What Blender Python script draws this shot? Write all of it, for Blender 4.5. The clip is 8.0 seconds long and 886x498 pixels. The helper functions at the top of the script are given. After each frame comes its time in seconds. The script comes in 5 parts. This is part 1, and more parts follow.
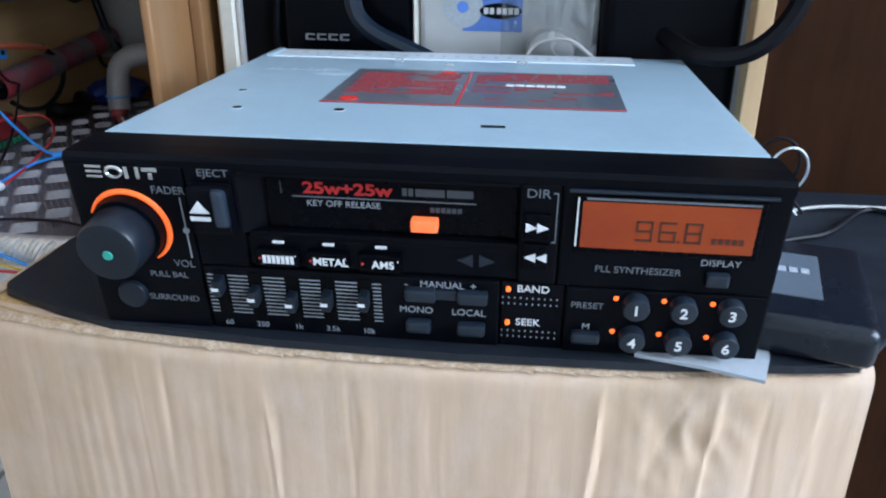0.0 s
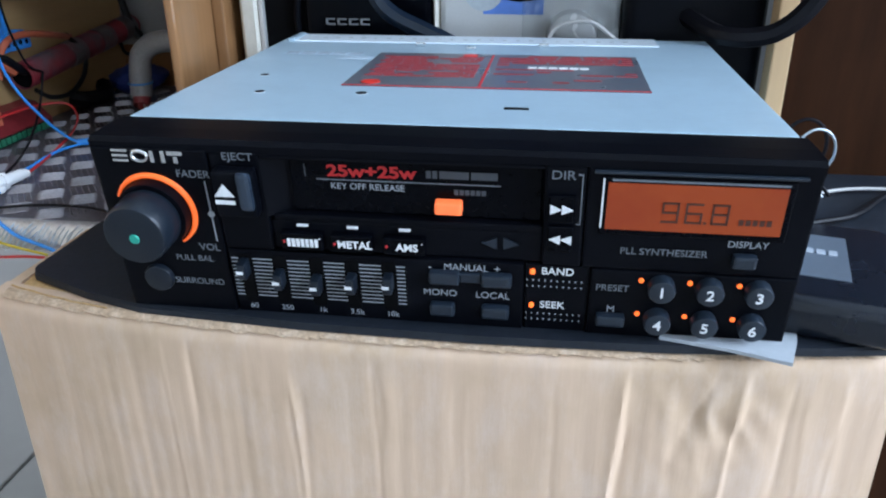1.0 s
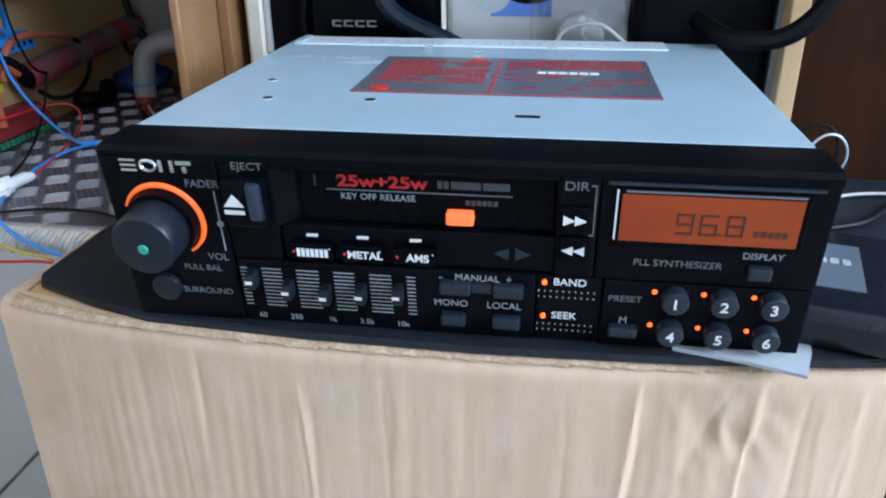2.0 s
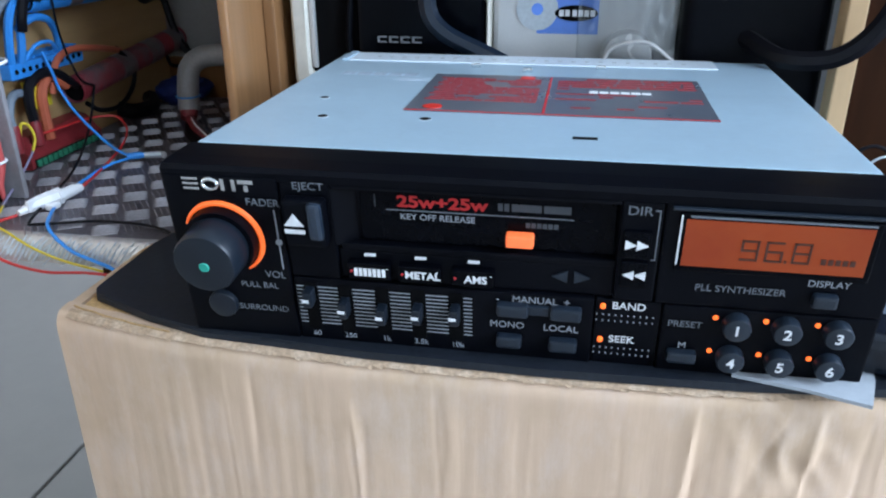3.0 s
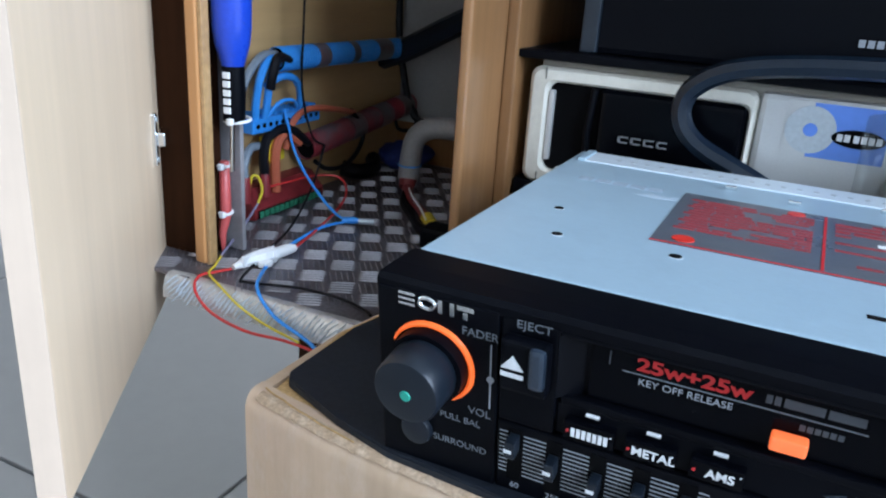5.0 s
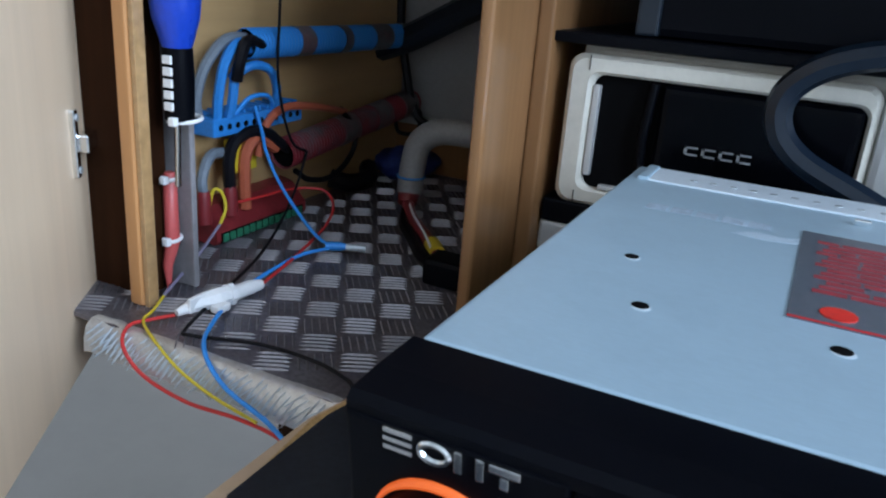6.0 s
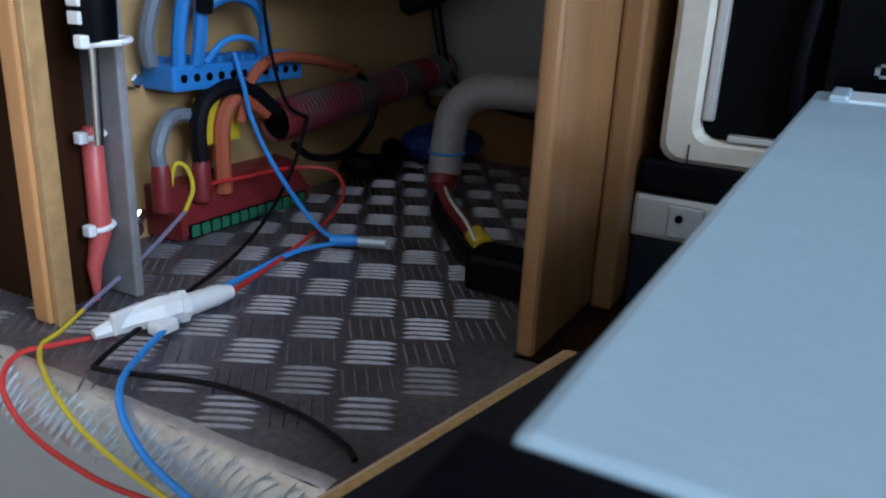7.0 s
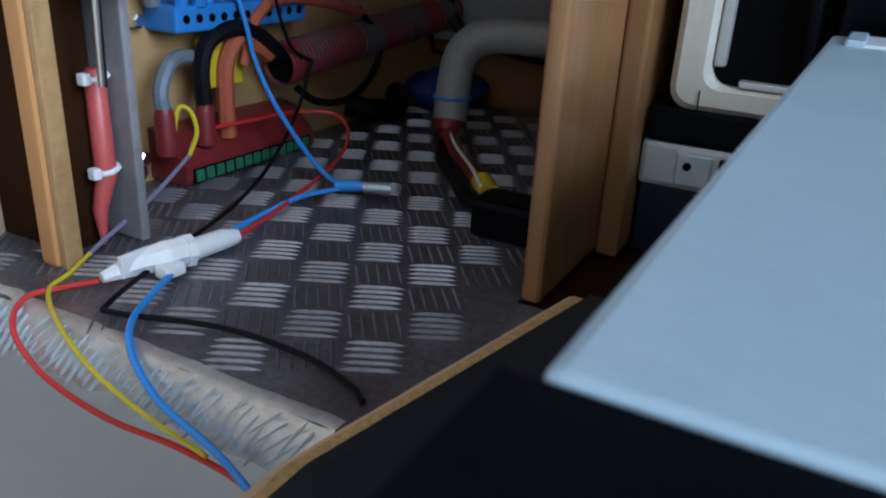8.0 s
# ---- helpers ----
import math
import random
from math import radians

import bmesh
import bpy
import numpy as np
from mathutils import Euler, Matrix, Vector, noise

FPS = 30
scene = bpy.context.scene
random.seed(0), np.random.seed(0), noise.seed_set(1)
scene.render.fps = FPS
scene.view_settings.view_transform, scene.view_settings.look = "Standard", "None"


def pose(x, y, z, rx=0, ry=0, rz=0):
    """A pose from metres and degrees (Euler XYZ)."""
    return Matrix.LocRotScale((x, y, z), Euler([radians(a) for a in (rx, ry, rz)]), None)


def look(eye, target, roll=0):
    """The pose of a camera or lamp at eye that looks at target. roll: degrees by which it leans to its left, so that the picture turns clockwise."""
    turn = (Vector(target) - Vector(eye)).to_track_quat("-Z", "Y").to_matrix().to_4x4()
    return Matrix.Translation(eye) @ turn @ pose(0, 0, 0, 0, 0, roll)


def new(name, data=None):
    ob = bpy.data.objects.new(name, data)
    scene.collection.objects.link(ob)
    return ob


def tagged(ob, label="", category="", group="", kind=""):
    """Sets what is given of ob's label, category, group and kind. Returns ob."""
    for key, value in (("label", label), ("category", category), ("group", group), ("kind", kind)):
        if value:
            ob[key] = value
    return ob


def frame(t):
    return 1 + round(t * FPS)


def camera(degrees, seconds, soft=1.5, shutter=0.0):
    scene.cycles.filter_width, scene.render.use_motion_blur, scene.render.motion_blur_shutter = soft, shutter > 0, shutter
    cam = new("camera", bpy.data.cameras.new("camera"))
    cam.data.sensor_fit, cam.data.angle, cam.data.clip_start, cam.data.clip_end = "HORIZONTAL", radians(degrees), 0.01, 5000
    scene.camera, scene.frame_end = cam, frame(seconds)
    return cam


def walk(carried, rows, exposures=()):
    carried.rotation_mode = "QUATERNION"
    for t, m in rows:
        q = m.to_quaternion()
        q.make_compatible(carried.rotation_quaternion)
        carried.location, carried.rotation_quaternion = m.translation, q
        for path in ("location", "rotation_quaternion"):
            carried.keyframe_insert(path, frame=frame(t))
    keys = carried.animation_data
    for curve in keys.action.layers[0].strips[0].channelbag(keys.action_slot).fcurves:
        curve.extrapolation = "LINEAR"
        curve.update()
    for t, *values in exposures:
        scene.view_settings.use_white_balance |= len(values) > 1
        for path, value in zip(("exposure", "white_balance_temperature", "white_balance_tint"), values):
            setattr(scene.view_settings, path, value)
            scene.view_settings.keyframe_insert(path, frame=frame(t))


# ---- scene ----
cam = camera(59.7, 8.0, soft=2.1)
cam.data.dof.use_dof, cam.data.dof.focus_distance, cam.data.dof.aperture_fstop = True, 0.225, 70.0
PATH = [
    (0.0, pose(0.1189, -0.1958, 0.1107, 66.76, -0.32, 7.14)),
    (0.5, pose(0.1160, -0.1964, 0.1106, 66.26, 0.39, 8.80)),
    (1.0, pose(0.1174, -0.1963, 0.1094, 65.84, 0.38, 8.29)),
    (2.5, pose(0.1104, -0.1923, 0.1140, 65.40, 0.31, 8.65)),
    (3.0, pose(0.1048, -0.1933, 0.1152, 66.14, 0.29, 10.18)),
    (3.5, pose(0.0962, -0.1842, 0.1186, 67.39, -0.81, 15.50)),
    (4.0, pose(0.0844, -0.1788, 0.1213, 68.44, -4.53, 23.84)),
    (4.5, pose(0.0850, -0.1737, 0.1258, 69.81, -3.79, 26.62)),
    (4.7, pose(0.0850, -0.1735, 0.1256, 70.05, -3.79, 26.28)),
    (5.8, pose(0.0585, -0.1085, 0.1105, 70.20, -3.10, 26.50)),
    (6.0, pose(0.0470, -0.0950, 0.1085, 70.20, -4.20, 26.66)),
    (6.5, pose(0.0251, -0.0560, 0.0958, 70.25, -4.00, 27.48)),
    (7.0, pose(0.0092, -0.0228, 0.0713, 71.38, -2.60, 28.90)),
    (7.5, pose(0.0086, -0.0230, 0.0708, 69.52, -2.70, 29.35)),
    (8.0, pose(0.0082, -0.0233, 0.0708, 67.48, -2.95, 29.15)),
]
walk(cam, PATH, [(0.0, 0.15), (4.7, 0.15), (6.0, -0.27), (8.0, -0.37)])

# ---- world and light ----
FLOOR_Z = -0.34
world = bpy.data.worlds.new("daylight")
scene.world = world
world.use_nodes = True
wt = world.node_tree
sky = wt.nodes.new("ShaderNodeTexSky")
sky.sky_type = "NISHITA"
sky.sun_disc = False
sky.sun_elevation, sky.sun_rotation = radians(40), radians(200)
wt.links.new(sky.outputs["Color"], wt.nodes["Background"].inputs["Color"])
wt.nodes["Background"].inputs["Strength"].default_value = 0.12

def area(name, m, sx, sy, watts, color):
    light = bpy.data.lights.new(name, "AREA")
    light.shape, light.size, light.size_y, light.energy, light.color = "RECTANGLE", sx, sy, watts, color
    ob = new(name, light)
    ob.matrix_world = m
    return ob

# daylight of the window in the east wall
area("window_light", look((1.86, -0.45, 0.95), (0.0, -0.05, 0.0)), 1.7, 1.3, 106, (0.67, 0.835, 1.075))

# ---- materials ----
def node(nt, kind, **kw):
    n = nt.nodes.new(kind)
    for k, v in kw.items():
        n.inputs[k].default_value = v
    return n

def material(name, color, rough=0.5, metal=0.0, vary=0.12, scale=60.0, stretch=(1, 1, 1), bump=0.15, bump_scale=None,
             second=None, amount=0.0, patch=18.0, emit=None, power=0.0, coat=0.0, alpha=None, distance=0.0006, per_object=0.0, shine=0.5):
    """A surface with grain at a fine scale, stains at a coarse one, and relief."""
    m = bpy.data.materials.new(name)
    m.use_nodes = True
    nt = m.node_tree
    b = nt.nodes["Principled BSDF"]
    b.inputs["Roughness"].default_value, b.inputs["Metallic"].default_value = rough, metal
    b.inputs["Coat Weight"].default_value = coat
    b.inputs["Specular IOR Level"].default_value = shine
    co = nt.nodes.new("ShaderNodeTexCoord")
    mp = node(nt, "ShaderNodeMapping", Scale=stretch)
    nt.links.new(co.outputs["Object"], mp.inputs["Vector"])
    fine = node(nt, "ShaderNodeTexNoise", Scale=scale * 10, Detail=4.0, Roughness=0.6)
    coarse = node(nt, "ShaderNodeTexNoise", Scale=patch, Detail=5.0, Roughness=0.62)
    nt.links.new(mp.outputs["Vector"], fine.inputs["Vector"])
    nt.links.new(co.outputs["Object"], coarse.inputs["Vector"])
    ramp = nt.nodes.new("ShaderNodeMapRange")
    ramp.inputs["From Min"].default_value, ramp.inputs["From Max"].default_value = 0.25, 0.75
    ramp.inputs["To Min"].default_value, ramp.inputs["To Max"].default_value = 1 - vary, 1 + vary
    nt.links.new(fine.outputs["Fac"], ramp.inputs["Value"])
    stain = node(nt, "ShaderNodeMapRange")
    stain.inputs["From Min"].default_value, stain.inputs["From Max"].default_value = 0.45, 0.7
    stain.inputs["To Min"].default_value, stain.inputs["To Max"].default_value = 0.0, amount
    nt.links.new(coarse.outputs["Fac"], stain.inputs["Value"])
    mix = nt.nodes.new("ShaderNodeMix")
    mix.data_type = "RGBA"
    mix.inputs[6].default_value = (*color, 1)
    mix.inputs[7].default_value = (*(second or [c * 0.6 for c in color]), 1)
    nt.links.new(stain.outputs["Result"], mix.inputs[0])
    mul = nt.nodes.new("ShaderNodeVectorMath")
    mul.operation = "SCALE"
    nt.links.new(mix.outputs[2], mul.inputs[0])
    if per_object:
        info = nt.nodes.new("ShaderNodeObjectInfo")
        vr = nt.nodes.new("ShaderNodeMapRange")
        vr.inputs["To Min"].default_value, vr.inputs["To Max"].default_value = 1 - per_object, 1 + per_object
        nt.links.new(info.outputs["Random"], vr.inputs["Value"])
        mm = nt.nodes.new("ShaderNodeMath")
        mm.operation = "MULTIPLY"
        nt.links.new(ramp.outputs["Result"], mm.inputs[0])
        nt.links.new(vr.outputs["Result"], mm.inputs[1])
        nt.links.new(mm.outputs[0], mul.inputs["Scale"])
    else:
        nt.links.new(ramp.outputs["Result"], mul.inputs["Scale"])
    nt.links.new(mul.outputs[0], b.inputs["Base Color"])
    rr = nt.nodes.new("ShaderNodeMapRange")
    rr.inputs["To Min"].default_value, rr.inputs["To Max"].default_value = max(0.03, rough - 0.1), min(1, rough + 0.1)
    nt.links.new(coarse.outputs["Fac"], rr.inputs["Value"])
    nt.links.new(rr.outputs["Result"], b.inputs["Roughness"])
    if bump:
        bn = nt.nodes.new("ShaderNodeBump")
        bn.inputs["Strength"].default_value, bn.inputs["Distance"].default_value = bump, distance
        src = fine
        if bump_scale:
            src = node(nt, "ShaderNodeTexNoise", Scale=bump_scale, Detail=3.0)
            nt.links.new(mp.outputs["Vector"], src.inputs["Vector"])
        nt.links.new(src.outputs["Fac"], bn.inputs["Height"])
        nt.links.new(bn.outputs["Normal"], b.inputs["Normal"])
    if emit:
        b.inputs["Emission Color"].default_value, b.inputs["Emission Strength"].default_value = (*emit, 1), power
    if alpha is not None:
        b.inputs["Alpha"].default_value = alpha
    return m

BLACK = material("black_plastic", (0.0018, 0.0022, 0.0038), 0.40, shine=0.075, vary=0.3, scale=150, bump=0.1, amount=0.5, second=(0.003, 0.0038, 0.0066), distance=0.0001)
GLOSS = material("gloss_black", (0.0014, 0.0018, 0.0032), 0.2, vary=0.1, bump=0.0, shine=0.07)
CASEBLACK = material("case_black", (0.006, 0.009, 0.015), 0.25, vary=0.2, scale=60, bump=0.04, shine=0.4, distance=0.0002)
BUTTON = material("button_plastic", (0.011, 0.018, 0.028), 0.34, shine=0.42, vary=0.15, scale=150, bump=0.08, distance=0.0001)
RIDGE = material("blue_grey_plastic", (0.022, 0.034, 0.052), 0.3, shine=0.5, vary=0.15, scale=150, bump=0.08, distance=0.0001)
KNOB = material("knob_rubber", (0.006, 0.010, 0.016), 0.36, shine=0.36, vary=0.15, scale=150, bump=0.1, distance=0.0001)
STEEL = material("zinc_steel", (0.40, 0.54, 0.635), 0.42, metal=0.35, vary=0.045, scale=40, stretch=(1, 6, 1), bump=0.06, amount=0.4, second=(0.335, 0.445, 0.525), patch=32, distance=0.0002)
PALESTEEL = material("pale_steel", (0.66, 0.74, 0.80), 0.4, metal=0.2, vary=0.05, bump=0.05, distance=0.0002)
SMEAR = material("dried_smear", (0.49, 0.595, 0.685), 0.5, metal=0.25, vary=0.08, bump=0.05)
RAWWOOD = material("pale_raw_wood", (0.60, 0.385, 0.20), 0.6, vary=0.08, scale=20, stretch=(1, 1, 0.06), bump=0.15, amount=0.3, distance=0.0003)
STEEL_DULL = material("dull_steel", (0.5, 0.55, 0.58), 0.4, metal=0.6, vary=0.1, bump=0.1, distance=0.0002)
CHROME = material("bright_steel", (0.75, 0.77, 0.78), 0.2, metal=1.0, vary=0.05, bump=0.05, distance=0.0002)
# near-black stands for the shade in holes, slots and openings; also plain black parts
DARK = material("dark_hole", (0.002, 0.002, 0.0025), 0.8, bump=0.0, shine=0.08)
WHITE = material("white_print", (0.72, 0.73, 0.74), 0.6, vary=0.1, bump=0.0)
GREYPRINT = material("grey_print", (0.30, 0.32, 0.35), 0.6, vary=0.1, bump=0.0)
RED = material("red_print", (0.50, 0.022, 0.026), 0.5, vary=0.15, bump=0.0)
LABELDOT = material("bright_red_dot", (0.62, 0.03, 0.02), 0.4, vary=0.1, bump=0.0)
LABELRED = material("faded_red_print", (0.30, 0.034, 0.042), 0.45, vary=0.3, scale=30, bump=0.0)
REDGLOW = material("red_backlit_print", (0.26, 0.008, 0.010), 0.5, bump=0.0, emit=(1.0, 0.03, 0.03), power=0.11)
MIDPRINT = material("soft_grey_print", (0.135, 0.15, 0.17), 0.6, vary=0.1, bump=0.0)
DIMPRINT = material("dim_print", (0.045, 0.052, 0.062), 0.6, vary=0.1, bump=0.0)
SLATE = material("slate_label", (0.13, 0.155, 0.19), 0.35, metal=0.3, vary=0.05, bump=0.0)
LCD = material("lcd_glass", (1.0, 0.15, 0.028), 0.3, shine=0.15, vary=0.06, scale=6, bump=0.0, emit=(1.0, 0.13, 0.03), power=0.16, patch=34, amount=1.0, second=(0.72, 0.035, 0.012))
# uneven glow of the display's own lamp
lt = LCD.node_tree
lb = lt.nodes["Principled BSDF"]
lt.links.new(lb.inputs["Base Color"].links[0].from_socket, lb.inputs["Emission Color"])
lt.links.remove(lb.inputs["Base Color"].links[0])
lb.inputs["Base Color"].default_value = (0.12, 0.032, 0.014, 1)
LCDSEG = material("lcd_segment", (0.055, 0.018, 0.010), 0.4, bump=0.0)
LED = material("led_orange", (0.9, 0.2, 0.03), 0.3, bump=0.0, emit=(1.0, 0.13, 0.02), power=1.25)
RING = material("backlit_ring", (0.6, 0.14, 0.03), 0.35, bump=0.0, emit=(1.0, 0.125, 0.018), power=0.6)
ORANGE = material("backlit_tab", (0.6, 0.14, 0.05), 0.3, bump=0.0, emit=(1.0, 0.16, 0.04), power=0.75)
GREEN = material("green_dot", (0.02, 0.33, 0.24), 0.4, vary=0.1, bump=0.0)
STAMP = material("faded_stamp_ink", (0.31, 0.385, 0.46), 0.5, vary=0.3, bump=0.0)
LABEL = material("label_film", (0.085, 0.098, 0.12), 0.3, vary=0.12, scale=40, bump=0.05, amount=0.5, second=(0.11, 0.11, 0.12), patch=50)
CARD = material("cardboard", (0.572, 0.402, 0.280), 0.85, vary=0.10, scale=16, stretch=(1, 1, 0.10), bump=0.35, amount=0.75, second=(0.46, 0.325, 0.205), patch=20, distance=0.0005)
ct = CARD.node_tree
cb = ct.nodes["Principled BSDF"]
rub_at = node(ct, "ShaderNodeMapping", Scale=(1, 1, 0.45))
ct.links.new(ct.nodes.new("ShaderNodeTexCoord").outputs["Object"], rub_at.inputs["Vector"])
rub = node(ct, "ShaderNodeTexNoise", Scale=75.0, Detail=6.0, Roughness=0.7)
ct.links.new(rub_at.outputs["Vector"], rub.inputs["Vector"])
rub_fac = ct.nodes.new("ShaderNodeMapRange")
rub_fac.inputs["From Min"].default_value, rub_fac.inputs["From Max"].default_value = 0.48, 0.72
rub_fac.inputs["To Max"].default_value = 0.45
ct.links.new(rub.outputs["Fac"], rub_fac.inputs["Value"])
rub_mix = ct.nodes.new("ShaderNodeMix")
rub_mix.data_type = "RGBA"
rub_mix.inputs[7].default_value = (0.64, 0.515, 0.44, 1)
ct.links.new(rub_fac.outputs["Result"], rub_mix.inputs[0])
ct.links.new(cb.inputs["Base Color"].links[0].from_socket, rub_mix.inputs[6])
ct.links.new(rub_mix.outputs[2], cb.inputs["Base Color"])
CARD_FRAY = material("frayed_cardboard", (0.43, 0.30, 0.195), 0.9, vary=0.3, scale=90, bump=0.5, amount=0.7, second=(0.60, 0.46, 0.34), patch=160)
CARD_EDGE = material("cardboard_edge", (0.50, 0.31, 0.13), 0.9, vary=0.3, scale=80, bump=0.5, amount=0.4)
MAT = material("black_sheet", (0.009, 0.0125, 0.019), 0.5, vary=0.35, scale=60, bump=0.25, amount=0.6, second=(0.016, 0.02, 0.027), patch=60, distance=0.0004, shine=0.35)
TISSUE = material("tissue_paper", (0.36, 0.39, 0.42), 0.9, vary=0.05, scale=40, bump=0.4, distance=0.0005)
DOORWOOD = material("beech_laminate", (0.72, 0.55, 0.385), 0.42, vary=0.06, scale=12, stretch=(1, 1, 0.05), bump=0.06, amount=0.3, second=(0.66, 0.485, 0.335), patch=8, distance=0.0002)
DOOREDGE = material("beech_edge_band", (0.62, 0.48, 0.37), 0.45, vary=0.06, scale=12, stretch=(1, 1, 0.05), bump=0.05, amount=0.2, distance=0.0002)
POSTWOOD = material("orange_veneer", (0.50, 0.24, 0.09), 0.35, vary=0.12, scale=20, stretch=(1, 1, 0.04), bump=0.1, amount=0.4, second=(0.40, 0.20, 0.08), distance=0.0003)
CHIP = material("chipboard_edge", (0.42, 0.25, 0.11), 0.3, coat=0.8, vary=0.2, scale=30, bump=0.5, amount=0.5, distance=0.0006)
PLY = material("plywood", (0.46, 0.29, 0.13), 0.55, vary=0.1, scale=15, stretch=(1, 0.1, 1), bump=0.1, amount=0.5, second=(0.36, 0.22, 0.09), patch=14, distance=0.0003)
DIVWOOD = material("divider_wood", (0.27, 0.135, 0.058), 0.2, vary=0.14, scale=16, stretch=(1, 1, 0.05), bump=0.12, amount=0.5, second=(0.225, 0.11, 0.045), patch=22, distance=0.0003)
BROWN = material("dark_brown_board", (0.030, 0.011, 0.0045), 0.6, shine=0.06, vary=0.3, scale=12, stretch=(1, 1, 0.1), bump=0.2, amount=0.5, patch=20)
TREAD = material("tread_aluminium", (0.185, 0.168, 0.188), 0.42, metal=0.7, vary=0.3, scale=60, bump=0.25, amount=1.0, second=(0.28, 0.275, 0.31), patch=34, distance=0.0003)
TREADBAR = material("tread_bar_metal", (0.25, 0.242, 0.26), 0.36, metal=0.6, vary=0.25, scale=60, bump=0.2, amount=0.8, second=(0.20, 0.18, 0.19), patch=38, per_object=0.3, distance=0.0002)
LIPMETAL = material("bent_aluminium", (0.62, 0.63, 0.64), 0.34, metal=0.7, vary=0.15, scale=60, bump=0.3, amount=0.6, second=(0.42, 0.40, 0.38), patch=70, distance=0.0004)
CREAM = material("cream_plastic", (0.66, 0.63, 0.55), 0.45, vary=0.06, scale=40, bump=0.05, amount=0.3, second=(0.56, 0.52, 0.43), patch=30, distance=0.0002)
SILVER = material("silver_paint", (0.56, 0.56, 0.55), 0.36, metal=0.35, vary=0.04, scale=100, bump=0.05, amount=0.2, patch=30, distance=0.0002)
BLUE = material("blue_plastic", (0.025, 0.21, 0.58), 0.4, vary=0.1, bump=0.05, distance=0.0002)
BLUEHANDLE = material("blue_handle", (0.01, 0.05, 0.42), 0.3, vary=0.1, bump=0.05, distance=0.0002)
BLUEWIRE = material("blue_wire", (0.03, 0.26, 0.72), 0.4, vary=0.06, bump=0.0)
REDWIRE = material("red_wire", (0.55, 0.03, 0.03), 0.4, vary=0.08, bump=0.0)
REDPL = material("red_plastic", (0.21, 0.022, 0.026), 0.4, vary=0.15, scale=30, bump=0.1, amount=0.5, distance=0.0003)
SHRINK = material("red_sleeve", (0.50, 0.085, 0.08), 0.35, vary=0.1, bump=0.1, distance=0.0003)
ORANGECABLE = material("orange_cable", (0.42, 0.10, 0.05), 0.45, vary=0.1, bump=0.05)
BLACKWIRE = material("black_wire", (0.005, 0.005, 0.007), 0.45, shine=0.14, vary=0.2, bump=0.0)
BLUEBLACK = material("dark_blue_cable", (0.005, 0.011, 0.021), 0.35, shine=0.35, vary=0.15, bump=0.05, distance=0.0002)
YELLOW = material("yellow_wire", (0.60, 0.46, 0.03), 0.4, vary=0.08, bump=0.0)
VIOLET = material("grey_violet_wire", (0.24, 0.22, 0.32), 0.4, vary=0.08, bump=0.0)
GREYBEIGE = material("grey_beige_plastic", (0.36, 0.33, 0.28), 0.55, vary=0.08, bump=0.05, amount=0.4, distance=0.0002)
GREYPL = material("grey_plastic", (0.40, 0.385, 0.37), 0.5, vary=0.08, bump=0.05, amount=0.3, distance=0.0002)
GREYSTRIP = material("grey_strip", (0.24, 0.23, 0.24), 0.4, vary=0.15, scale=30, bump=0.1, amount=0.5, distance=0.0002)
CONDUITGREY = material("grey_conduit_plastic", (0.27, 0.265, 0.26), 0.5, vary=0.12, bump=0.08, amount=0.5, patch=40, distance=0.0002)
GREYCABLE = material("grey_cable_skin", (0.15, 0.18, 0.215), 0.45, vary=0.12, bump=0.05)
CONDUITRED = material("dirty_red_conduit", (0.19, 0.018, 0.026), 0.45, vary=0.2, scale=20, bump=0.1, amount=1.0, second=(0.075, 0.072, 0.08), patch=70, distance=0.0003)
DARKTAPE = material("dull_grey_tape", (0.095, 0.092, 0.10), 0.45, vary=0.2, scale=30, bump=0.1, amount=0.8, second=(0.16, 0.035, 0.04), patch=90, distance=0.0002)
CLOTHBLUE = material("dark_blue_cloth", (0.010, 0.026, 0.15), 0.75, vary=0.3, scale=60, bump=0.3, amount=0.6, patch=60)
GREENPL = material("green_contacts", (0.02, 0.16, 0.085), 0.5, vary=0.2, bump=0.0)
NYLON = material("white_nylon", (0.78, 0.79, 0.80), 0.4, vary=0.04, bump=0.05, distance=0.0002)
CDBLUE = material("blue_print", (0.10, 0.22, 0.62), 0.4, vary=0.25, scale=4, bump=0.0)
FLOOR = material("floor_tile", (0.285, 0.26, 0.24), 0.35, vary=0.04, scale=4, bump=0.03, amount=0.25, second=(0.26, 0.24, 0.225), patch=5, per_object=0.04)
GROUT = material("tile_grout", (0.12, 0.12, 0.12), 0.9, vary=0.2, bump=0.2)
PAINT = material("wall_paint", (0.72, 0.71, 0.68), 0.8, vary=0.03, scale=3, bump=0.1, amount=0.1)
CEIL = material("ceiling_paint", (0.80, 0.80, 0.79), 0.85, vary=0.02, scale=3, bump=0.1, amount=0.1)
BACKGREY = material("grey_back_board", (0.30, 0.295, 0.285), 0.7, vary=0.06, bump=0.1, amount=0.4, patch=12)
PLASTICBAG = material("clear_plastic_bag", (0.15, 0.165, 0.16), 0.28, vary=0.2, bump=0.2, scale=10, alpha=0.32, distance=0.002)

# ---- mesh helpers ----
def mesh_of(name, bm, mat, smooth=False):
    me = bpy.data.meshes.new(name)
    bmesh.ops.recalc_face_normals(bm, faces=bm.faces[:])
    bm.to_mesh(me)
    bm.free()
    for m in (mat if isinstance(mat, (list, tuple)) else [mat]):
        me.materials.append(m)
    if smooth:
        for p in me.polygons:
            p.use_smooth = True
        me.set_sharp_from_angle(angle=radians(40))
    return me

